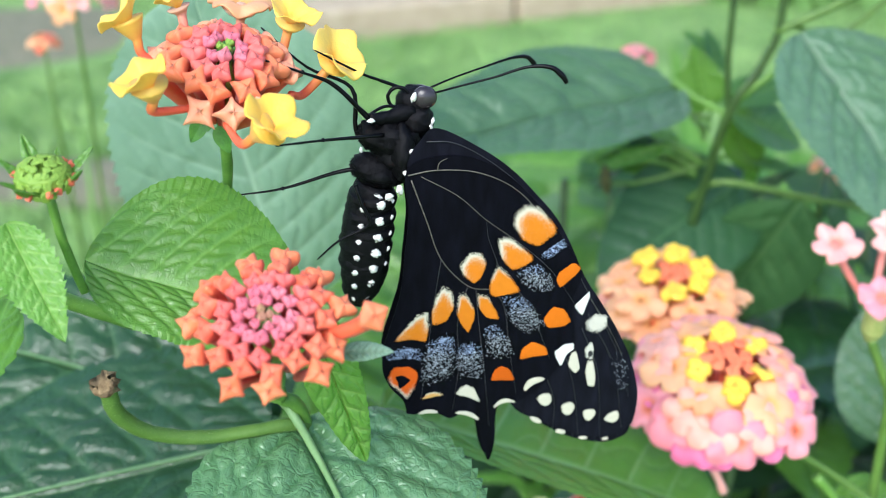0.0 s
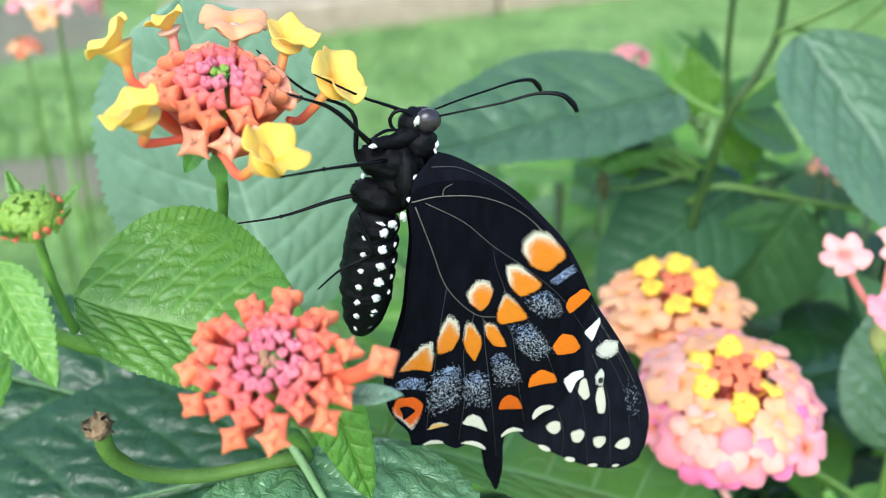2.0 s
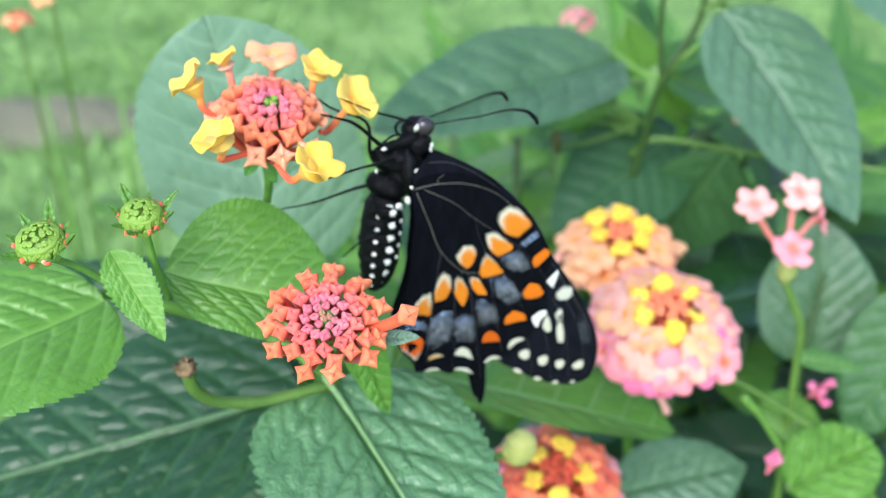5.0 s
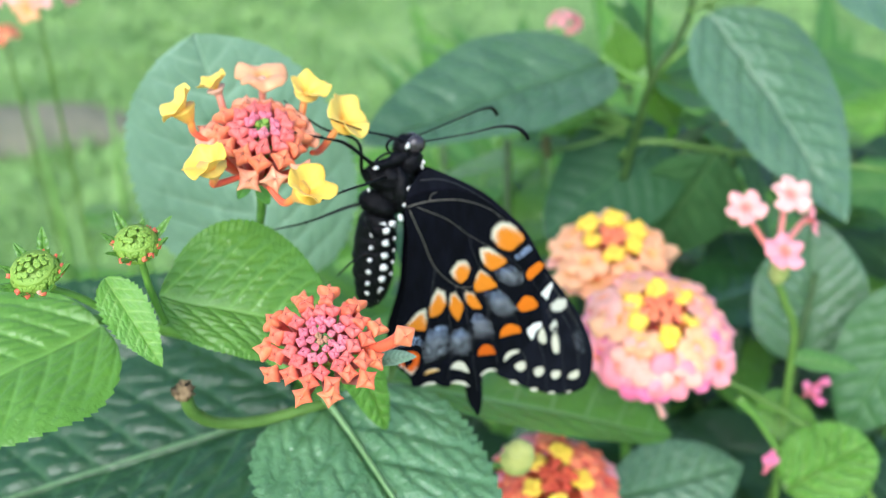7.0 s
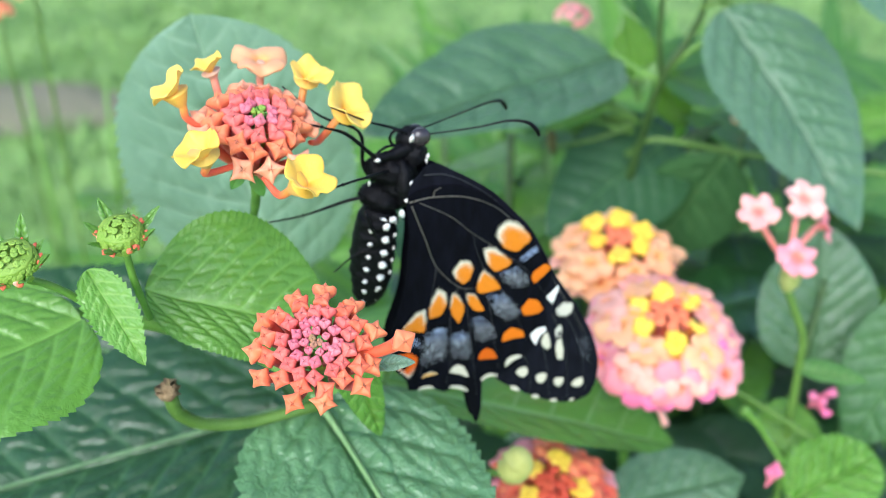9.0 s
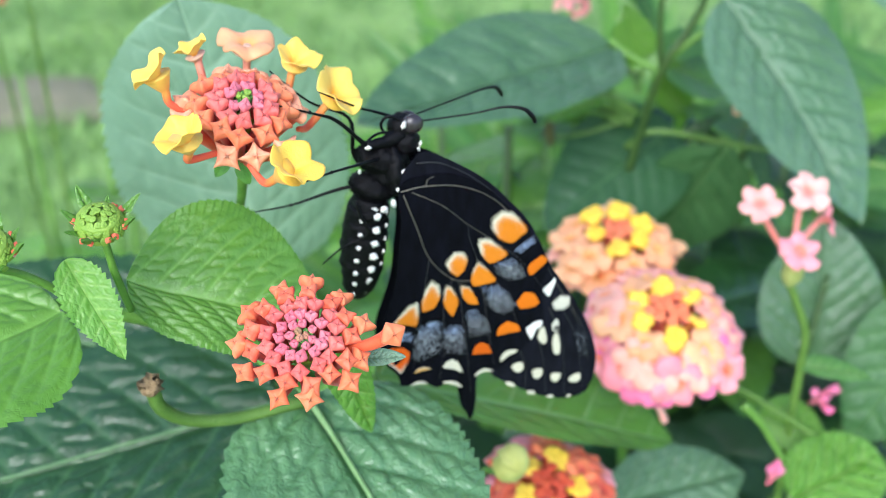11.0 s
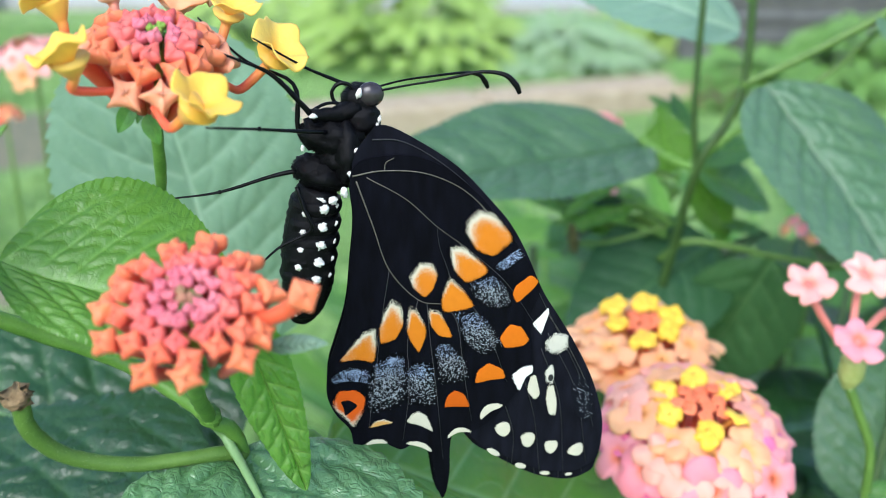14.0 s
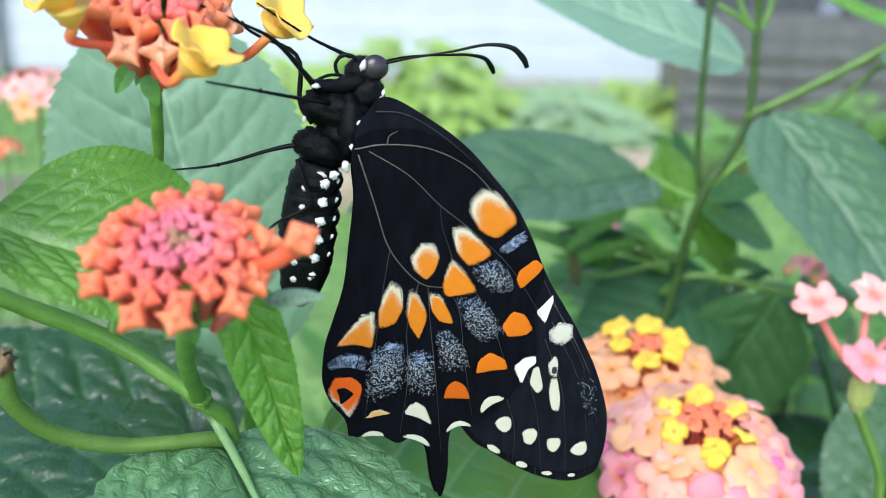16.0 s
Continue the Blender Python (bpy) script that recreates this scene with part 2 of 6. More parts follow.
def tube(name, points, radii, mat, seg=10, per=6, bumps=0.0):
    v, f = tube_data(points, radii, seg, per, bumps)
    return raw(name, v, f, mat)


def frame_from(base, x_dir, z_dir):
    x = Vector(x_dir).normalized()
    z = Vector(z_dir)
    z = (z - x * z.dot(x)).normalized()
    y = z.cross(x)
    m = Matrix((x, y, z)).transposed().to_4x4()
    m.translation = base
    return m


def axis_frame(at, z_dir, spin=0.0):
    z = Vector(z_dir).normalized()
    m = z.to_track_quat("Z", "Y").to_matrix().to_4x4()
    m.translation = at
    return m @ Matrix.Rotation(spin, 4, "Z")


def leaf_data(length, width, seed=0, nu=150, nv=57, teeth=20, tooth=0.05, fold=0.15, droop=0.12, quilt=0.0007, veins=8, wave=0.04, belly=0.55, taper=0.85, cup=0.0, rib=0.016, lift=None, sweep=0.0, slim=1.0):
    """A toothed leaf: sunken midrib and side veins, ladders of cross veins, and puffed fields between them."""
    rng = random.Random(seed)
    ph = rng.random() * 9
    shift = [rng.random() for _ in range(97)]
    peak = belly / (belly + taper)
    top = peak ** belly * (1 - peak) ** taper
    verts, vein = [], []
    spacing = length / veins
    lift = fold if lift is None else lift
    for i in range(nu):
        s = i / (nu - 1)
        h = 0.5 * width * (max(s, 1e-4) ** belly * max(1 - s, 1e-4) ** taper) / top
        saw = (s * teeth + 0.15 * math.sin(s * 23 + ph)) % 1.0
        for j in range(nv):
            v = 2 * j / (nv - 1) - 1
            v = 0.35 * v + 0.65 * v * abs(v)
            a = abs(v)
            edge = 1 - tooth * saw * a ** 6
            y = v * h * edge * (slim if v < 0 else 1.0)
            x = s * length + 0.012 * length * math.sin(s * 13 + ph) * a ** 4
            q = (s * length - (0.55 * a + 0.20 * a * a) * h * 1.15) / spacing + 0.12 * math.sin(5 * s + ph + (2 if v > 0 else 0))
            near = abs(q - round(q))
            field = shift[(int(math.floor(q)) * 7 + (31 if v > 0 else 0)) % 97]
            rung = a * h / (spacing * 0.52) + field + 0.18 * math.sin(6.283 * q) + 0.15 * math.sin(17 * s + 9 * a + ph)
            cross = abs(rung - round(rung))
            valley = 1 - 0.85 * math.exp(-(near / 0.15) ** 1.6)
            step = 1 - 0.55 * math.exp(-(cross / 0.17) ** 2)
            puff = valley * step * min(1.0, a * 5) * (1 - a ** 6) * min(1, 5 * (1 - s))
            z = (lift if v > 0 else fold) * a * h + cup * (a * h) ** 2 / width - droop * length * s * s + quilt * (1.35 * puff - 0.4)
            z += wave * h * a ** 3 * math.sin(s * 15 + ph + (1.7 if v > 0 else 0)) * s
            z += quilt * (0.55 * noise.noise(Vector((x * 330, y * 330, seed * 3.1))) + 0.9 * noise.noise(Vector((x * 120, y * 120, seed * 2.3)))) * (1 - 0.5 * a)
            z += width * 0.020 * noise.noise(Vector((s * 3.2, v * 1.4, seed * 1.7)))
            mid = math.exp(-(y / (rib * width * (1.25 - s))) ** 2)
            z -= quilt * 0.8 * mid
            sidev = math.exp(-(near * spacing / ((0.00022 + 0.006 * width) * (1.2 - 0.7 * a))) ** 2) * (1 - a ** 3) * 0.7
            rungv = 0.30 * math.exp(-(cross * spacing * 0.52 / (0.00016 + 0.004 * width)) ** 2) * (1 - a ** 3) * min(1.0, near * 8)
            verts.append((x, y + sweep * length * s * s, z))
            vein.append(max(mid, sidev, rungv))
    return verts, grid_faces(nu, nv), vein


LEAVES = 0


def leaf(parent, base, tip, normal, width, mat, name="leaf", label="", stalk=0.0, **shape):
    """A leaf from base to tip, its upper side along the normal, under the branch that carries it."""
    global LEAVES
    LEAVES += 1
    b, t = Vector(base), Vector(tip)
    v, f, vein = leaf_data((t - b).length, width, shape.pop("seed", LEAVES), **shape)
    me = raw(name, v, f, mat, vein=vein)
    inv = parent.matrix_basis.inverted()
    return part(name, me, parent, label, inv @ frame_from(b, t - b, normal))


def stem(parent, points, radii, mat=None, name="stem", label="", seg=10, bumps=0.15):
    inv = parent.matrix_basis.inverted()
    return part(name, tube(name, [inv @ Vector(p) for p in points], radii, mat or STEM, seg, 7, bumps), parent, label)


def fuzz(parent, points, r, n, length, seed):
    """Short pale hairs that stand off a stalk."""
    rng = random.Random(seed)
    inv = parent.matrix_basis.inverted()
    line = smooth_line([inv @ Vector(p) for p in points], 8)
    verts, faces = [], []
    for _ in range(n):
        k = rng.randrange(len(line) - 1)
        d = (line[k + 1] - line[k]).normalized()
        side = Matrix.Rotation(rng.uniform(0, 6.283), 3, d) @ d.orthogonal().normalized()
        q = line[k].lerp(line[k + 1], rng.random()) + side * r * 0.95
        t = q + (side + d * rng.uniform(-0.4, 0.4)) * length * rng.uniform(0.5, 1.1)
        w = d * 0.000018
        i = len(verts)
        verts += [q - w, q + w, q + d.cross(side) * 0.000025, t]
        faces += [(i, i + 1, i + 3), (i + 1, i + 2, i + 3), (i + 2, i, i + 3)]
    part("hairs", raw("hairs", verts, faces, HAIR), parent)


def midrib(parent, base, tip, normal, droop, r, mat):
    """The raised pale rib along the middle of a leaf."""
    b, t = Vector(base), Vector(tip)
    n = Vector(normal)
    n = (n - (t - b).normalized() * n.dot((t - b).normalized())).normalized()
    stem(parent, [b.lerp(t, k) + n * (0.0005 - droop * (t - b).length * k * k) for k in (0.0, 0.2, 0.4, 0.6, 0.8, 0.97)], [r, r * 0.8, r * 0.55, r * 0.25], mat, "midrib", seg=8)


def star_bud_mesh(name, mat, r, high, tube_len, tube_r, corner=0.85, seg=24):
    """A closed four-cornered bud, puffed like a cushion with blunt corners and a folded crease, on its tube."""
    rings = ((0.02, 0.80, 0.0), (0.30, 0.86, 0.4), (0.58, 0.88, 0.85), (0.82, 0.80, 1.0), (0.96, 0.60, 1.0), (1.0, 0.36, 1.0), (0.88, 0.08, 0.9), (0.58, -0.16, 0.5))
    verts = []
    for k, (rr, z, p) in enumerate(rings):
        for j in range(seg):
            a = 2 * math.pi * j / seg
            full = (abs(math.cos(a)) ** corner + abs(math.sin(a)) ** corner) ** (-1 / corner)
            full = full / (1 + (full / 0.93) ** 8) ** 0.125
            lobe = 1 + p * (full - 1)
            dent = -0.16 * high * abs(math.sin(2 * a)) ** 0.7 * (0, 0.7, 1, 0.9, 0.4, 0, 0, 0)[k]
            dent += 0.14 * high * math.cos(2 * a) * rr * (1 if k < 5 else 0)
            verts.append((r * rr * lobe * math.cos(a), r * rr * lobe * math.sin(a), high * z + dent))
    for z, rr in ((-0.35 * high, tube_r * 1.1), (-0.35 * high - tube_len * 0.5, tube_r * 0.9), (-0.35 * high - tube_len, tube_r * 0.7)):
        for j in range(seg):
            a = 2 * math.pi * j / seg
            verts.append((rr * math.cos(a), rr * math.sin(a), z))
    faces = grid_faces(len(rings) + 3, seg, True)
    faces.append(tuple(range(seg)))
    low = [0.0] * seg * 6 + [0.35] * seg + [0.75] * seg + [1.0] * seg * 3
    return raw(name, verts, [q[::-1] for q in faces], mat, throat=low)


def limb_mesh(name, mat, r, lobes=4, cup=0.25, ruffle=0.08, seed=0, seg=40, deep=0.25, notch=0.34, skew=0.0, reflex=0.12):
    """The open face of a floret: rounded lobes round a sunken throat."""
    rng = random.Random(seed)
    ph = [rng.uniform(0, 6.28) for _ in range(3)]
    size = [rng.uniform(0.88, 1.12) for _ in range(lobes)]
    verts, throat = [], []
    radial = (0.06, 0.14, 0.22, 0.40, 0.60, 0.80, 0.93, 1.0)
    for q in radial:
        for j in range(seg):
            a = 2 * math.pi * j / seg
            k = a * lobes / (2 * math.pi)
            w = size[int(round(k)) % lobes]
            lobe = 1 - notch * q * (1 - abs(math.cos(lobes * a / 2)) ** 0.55)
            rr = r * q * lobe * (1 + (w - 1) * q)
            z = r * cup * q ** 1.8 + r * ruffle * q * q * math.sin(2 * lobes * a * 0.5 + ph[0]) + r * 0.5 * ruffle * q ** 3 * math.sin(7 * a + ph[1])
            z -= r * deep * max(0, 1 - q / 0.25) + r * reflex * (max(0, q - 0.5) / 0.5) ** 2
            z += skew * r * q * math.cos(a)
            verts.append((rr * math.cos(a), rr * math.sin(a), z))
            throat.append(max(0.0, min(1.0, 1.35 - q * 3.0)))
    faces = grid_faces(len(radial), seg, True)
    faces.append(tuple(range(seg)))
    n = len(verts)
    under = [(x * 0.985, y * 0.985, z - 0.05 * r) for x, y, z in verts]
    low = [tuple(i + n for i in f[::-1]) for f in faces]
    last = (len(radial) - 1) * seg
    rim = [(last + j, last + (j + 1) % seg, n + last + (j + 1) % seg, n + last + j) for j in range(seg)]
    return raw(name, verts + under, [f[::-1] for f in faces + low] + [f[::-1] for f in rim], mat, throat=throat + throat)


# ---- lawn, path edge, house ----
GRASS = plain_material("lawn", (0.06, 0.15, 0.03), (0.26, 0.40, 0.12), 7.0, 0.9, 1.0, 0.02)
BLADE = plain_material("grass blade", (0.085, 0.21, 0.035), (0.29, 0.47, 0.13), 8.0, 0.55, 0.2)
SOIL = plain_material("bare soil", (0.14, 0.15, 0.085), (0.24, 0.22, 0.14), 25.0, 0.95, 1.0, 0.02)
TIMBER = plain_material("weathered timber", (0.30, 0.24, 0.15), (0.46, 0.38, 0.26), 20.0, 0.85, 0.6, 0.004)
SIDING = plain_material("white painted siding", (0.46, 0.49, 0.55), (0.54, 0.57, 0.64), 6.0, 0.5, 0.15, 0.002)
GREY_WALL = plain_material("grey boards", (0.09, 0.095, 0.098), (0.15, 0.155, 0.16), 8.0, 0.7, 0.3, 0.003)
DARK_WALL = plain_material("dark recess", (0.05, 0.055, 0.06), (0.10, 0.105, 0.11), 8.0, 0.8, 0.3, 0.003)
FOUNDATION = plain_material("concrete foot", (0.28, 0.27, 0.25), (0.42, 0.40, 0.37), 15.0, 0.9, 0.5, 0.004)
HOSTA = leaf_material("pale garden leaf", (0.28, 0.46, 0.08), (0.46, 0.62, 0.17), (0.55, 0.68, 0.3), 0.5, 0.4, 0.0, 60.0, 0.3)
GARDEN_GREEN = leaf_material("green garden leaf", (0.12, 0.29, 0.05), (0.27, 0.46, 0.13), (0.35, 0.55, 0.2), 0.5, 0.4, 0.0, 60.0, 0.3)
HOSTA_EDGE = leaf_material("silvery garden leaf", (0.16, 0.32, 0.12), (0.45, 0.60, 0.36), (0.6, 0.7, 0.5), 0.5, 0.35, 0.0, 60.0, 0.3)


def box_mesh(name, size, mat, bevel=0.0):
    bm = bmesh.new()
    bmesh.ops.create_cube(bm, size=1.0)
    bmesh.ops.scale(bm, vec=size, verts=bm.verts)
    if bevel:
        bmesh.ops.bevel(bm, geom=list(bm.edges), offset=bevel, segments=2, affect="EDGES", profile=0.5)
    me = bpy.data.meshes.new(name)
    bm.to_mesh(me)
    bm.free()
    me.materials.append(mat)
    return me


def ground_sheet():
    n = 90
    xs = np.sign(np.linspace(-1, 1, n)) * np.abs(np.linspace(-1, 1, n)) ** 3 * 300
    verts = []
    for x in xs:
        for y in xs:
            d = math.hypot(x, y)
            verts.append((x, y + 2, 0.02 * noise.noise(Vector((x * 0.8, y * 0.8, 0))) * min(1, 8 / (d + 1))))
    me = raw("ground", verts, [f[::-1] for f in grid_faces(n, n)], GRASS)
    tagged(new("ground", me), "mown green lawn reaching to the house", "lawn", kind="structure")


def grass_stuff():
    rng = random.Random(4)
    verts, faces = [], []
    for _ in range(90000):
        y, x = rng.uniform(0.45, 4.6), rng.uniform(-2.6, 2.6)
        if abs(x) > 2.2 and rng.random() < (abs(x) - 2.2) / 0.4:
            continue
        if soil_mask(x, y) > 0.25:
            continue
        h, a, w = rng.uniform(0.008, 0.026), rng.uniform(0, 6.28), rng.uniform(0.0012, 0.0028)
        lx, ly = math.cos(a), math.sin(a)
        lean = rng.uniform(0.4, 1.6) * h
        k = len(verts)
        verts += [(x - ly * w, y + lx * w, -0.01), (x + ly * w, y - lx * w, -0.01), (x + ly * w + lx * lean * .4, y - lx * w + ly * lean * .4, h * 0.6),
                  (x - ly * w + lx * lean * .4, y + lx * w + ly * lean * .4, h * 0.6), (x + lx * lean, y + ly * lean, h)]
        faces += [(k, k + 1, k + 2, k + 3), (k + 3, k + 2, k + 4)]
    me = raw("grass", verts, faces, BLADE)
    tagged(new("grass", me), "short green grass blades of the lawn", "grass", kind="stuff")


def soil_mask(x, y):
    return math.exp(-(((x + 0.70) / 0.22) ** 2 + ((y - 1.88) / 0.08) ** 2)) + math.exp(-(((x + 1.25) / 0.4) ** 2 + ((y - 2.85) / 0.3) ** 2))


def soil_patch(cx, cy, rx, ry):
    verts = [(cx, cy, 0.022)]
    n = 40
    for k in (0.5, 1.0):
        for j in range(n):
            a = 2 * math.pi * j / n
            w = 1 + 0.25 * noise.noise(Vector((math.cos(a) * 1.5, math.sin(a) * 1.5, cx)))
            verts.append((cx + rx * k * w * math.cos(a), cy + ry * k * w * math.sin(a), 0.024 - 0.03 * (k > 0.6)))
    faces = [(0, 1 + j, 1 + (j + 1) % n) for j in range(n)]
    faces += [(1 + j, 1 + n + j, 1 + n + (j + 1) % n, 1 + (j + 1) % n) for j in range(n)]
    tagged(new("soil_patch", raw("soil_patch", verts, faces, SOIL)), "bare brown soil patch in the lawn", "soil", kind="structure")


def path_edge():
    """A row of pale timbers that edges the bed before the house."""
    a, b = Vector((-0.70, 2.75, 0)), Vector((2.6, 3.93, 0))
    d = (b - a).normalized()
    me = box_mesh("timber", (0.92, 0.17, 0.10), TIMBER, 0.012)
    root = thing("garden_edging", "pale weathered timber edging along the flower bed", "edging", a)
    for k in range(2):
        part("timber", me, root, "", Matrix.Translation(d * (0.47 + 0.935 * k) + Vector((0, 0, 0.035))) @ Matrix.Rotation(math.atan2(d.y, d.x), 4, "Z"))


def house():
    root = thing("house", "white house wall with lapped siding and grey side bay", "house", (0, 4.95, 0))
    part("wall", box_mesh("wall", (5.2, 0.2, 3.3), SIDING), root, "", Matrix.Translation((-1.45, 0.16, 1.70)))
    part("foundation", box_mesh("foundation", (5.2, 0.24, 0.05), FOUNDATION), root, "", Matrix.Translation((-1.45, 0.16, 0.02)))
    plank = box_mesh("siding_board", (5.18, 0.02, 0.128), SIDING, 0.003)
    for k in range(26):
        part("siding_board", plank, root, "", Matrix.Translation((-1.45, 0.045, 0.11 + 0.125 * k)) @ Matrix.Rotation(radians(5), 4, "X"))
    part("corner_board", box_mesh("corner_board", (0.09, 0.12, 3.2), SIDING, 0.004), root, "", Matrix.Translation((1.19, 0.03, 1.75)))
    part("side_wall", box_mesh("side_wall", (4.4, 0.2, 3.3), GREY_WALL), root, "grey side wall set back", Matrix.Translation((3.45, 0.55, 1.65)))
    lap = box_mesh("grey_board", (4.3, 0.03, 0.16), GREY_WALL, 0.004)
    for k in range(14):
        part("grey_board", lap, root, "", Matrix.Translation((3.45, 0.43, 0.12 + 0.19 * k)))
    part("window", box_mesh("window", (0.8, 0.05, 0.9), DARK_WALL, 0.01), root, "dark window of the side bay", Matrix.Translation((1.75, 0.40, 0.62)))
    part("post", box_mesh("post", (0.09, 0.07, 2.6), plain_material("blue-grey post", (0.16, 0.18, 0.22), (0.22, 0.24, 0.28), 9.0), 0.005), root, "", Matrix.Translation((1.95, 0.20, 1.3)))
    part("post", box_mesh("post", (0.22, 0.05, 2.6), FOUNDATION, 0.005), root, "", Matrix.Translation((-2.05, -0.02, 1.3)))


def bush(name, at, r, high, mat, label, count, size, seed):
    rng = random.Random(seed)
    root = thing(name, label, "bush", at)
    v0, f0, n0 = leaf_data(size, size * 0.6, seed, 12, 7, 4, 0.0, 0.2, 0.35, 0.0, 5)
    me = raw("leaf", v0, f0, mat, vein=n0)
    for k in range(count):
        a, q = k * 2.39996, math.sqrt((k + 0.5) / count)
        p = Vector((r * q * math.cos(a), r * q * math.sin(a) * 0.7, high * (0.15 + 0.85 * (1 - q * q)) * rng.uniform(0.65, 1.05)))
        out = Vector((math.cos(a), math.sin(a) * 0.7 - 0.3, rng.uniform(-0.3, 0.5)))
        part("leaf", me, root, "", frame_from(p, out, Vector((0, -0.35, 1))))
    for k in range(6):
        a = k * 1.05
        q = (0.5 * r * math.cos(a), 0.35 * r * math.sin(a), high * 0.6)
        part("stem", tube("stem", [(0, 0, -0.01), (q[0] * 0.4, q[1] * 0.4, high * 0.3), q], [0.006, 0.003], STEM_DARK, 6), root)


ground_sheet()
soil_patch(-0.70, 1.88, 0.28, 0.11)
soil_patch(-1.25, 2.85, 0.5, 0.35)
path_edge()
house()
bush("garden_bush", (-0.06, 3.95, 0), 0.42, 0.33, HOSTA, "pale yellow-green leafy bush before the house", 150, 0.13, 3)
bush("garden_bush", (-0.66, 4.25, 0), 0.40, 0.22, HOSTA, "pale yellow-green leafy bush before the house", 90, 0.12, 5)
bush("garden_bush", (0.52, 3.9, 0), 0.26, 0.15, HOSTA_EDGE, "silvery variegated leafy plant before the house", 100, 0.15, 8)
bush("garden_bush", (1.05, 3.35, 0), 0.27, 0.16, GARDEN_GREEN, "low green leafy plant at the end of the edging", 110, 0.10, 12)
bush("garden_bush", (1.50, 3.50, 0), 0.32, 0.22, GARDEN_GREEN, "low green leafy plant before the planter", 120, 0.11, 13)
bush("garden_bush", (0.90, 4.2, 0), 0.26, 0.17, HOSTA, "green leafy bush beside the wall", 90, 0.11, 9)
PLANTER = plain_material("weathered grey slat", (0.07, 0.075, 0.070), (0.16, 0.165, 0.15), 14.0, 0.8)


def slat_planter():
    """A long weathered box of grey slats before the side wall."""
    root = thing("slatted_planter", "weathered dark grey slatted wooden planter box", "planter", (1.72, 4.05, 0))
    board = box_mesh("slat", (1.50, 0.022, 0.058), PLANTER, 0.003)
    post = box_mesh("post", (0.05, 0.05, 0.46), PLANTER, 0.004)
    for y in (-0.20, 0.20):
        for k in range(6):
            part("slat", board, root, "", Matrix.Translation((0, y, 0.045 + 0.074 * k)))
        for x in (-0.74, 0.0, 0.74):
            part("post", post, root, "", Matrix.Translation((x, y * 0.82, 0.22)))
    part("soil", box_mesh("soil", (1.46, 0.36, 0.30), SOIL, 0.01), root, "dark soil filling", Matrix.Translation((0, 0, 0.17)))


slat_planter()
grass_stuff()


def leafy_clump(at, high, count, seed):
    """A clump of long arching leaves beside the shrub."""
    rng = random.Random(seed)
    root = thing("garden_plant", "green clump of long arching leaves beside the lawn", "plant", at)
    shapes = []
    for k, mat in enumerate((LEAF_MID, LEAF_BRIGHT, LEAF_MID)):
        v, f, vn = leaf_data(high * 0.75, high * 0.075, seed + k, 26, 7, 3, 0.0, 0.25, 0.45, 0.0, 4, belly=0.4, taper=0.7)
        shapes.append(raw("leaf", v, f, mat, vein=vn))
    for k in range(count):
        a = k * 2.39996
        d = Vector((math.cos(a), math.sin(a), rng.uniform(1.1, 2.6)))
        p = Vector((0.05 * math.cos(a), 0.05 * math.sin(a), high * 0.35 * rng.random()))
        part("leaf", shapes[k % 3], root, "", frame_from(p, d, Vector((-math.cos(a), -math.sin(a), 0.6))))


leafy_clump((0.26, 0.66, 0), 0.60, 60, 2)
leafy_clump((0.12, 0.80, 0), 0.54, 50, 6)
leafy_clump((0.44, 0.80, 0), 0.60, 60, 9)


# ---- lantana flower heads ----
def dome(n, r, high, reach, start=0.0, jitter=0.0, seed=0):
    rng = random.Random(seed)
    for k in range(n):
        q = math.sqrt((k + 0.5 + start) / (n + start))
        phi = q * reach + rng.uniform(-jitter, jitter)
        a = k * 2.39996 + rng.uniform(-jitter, jitter)
        p = Vector((r * math.sin(phi) * math.cos(a), r * math.sin(phi) * math.sin(a), high * math.cos(phi)))
        nrm = Vector((math.sin(phi) * math.cos(a) / r, math.sin(phi) * math.sin(a) / r, math.cos(phi) / high)).normalized()
        yield q, a, p, nrm, rng


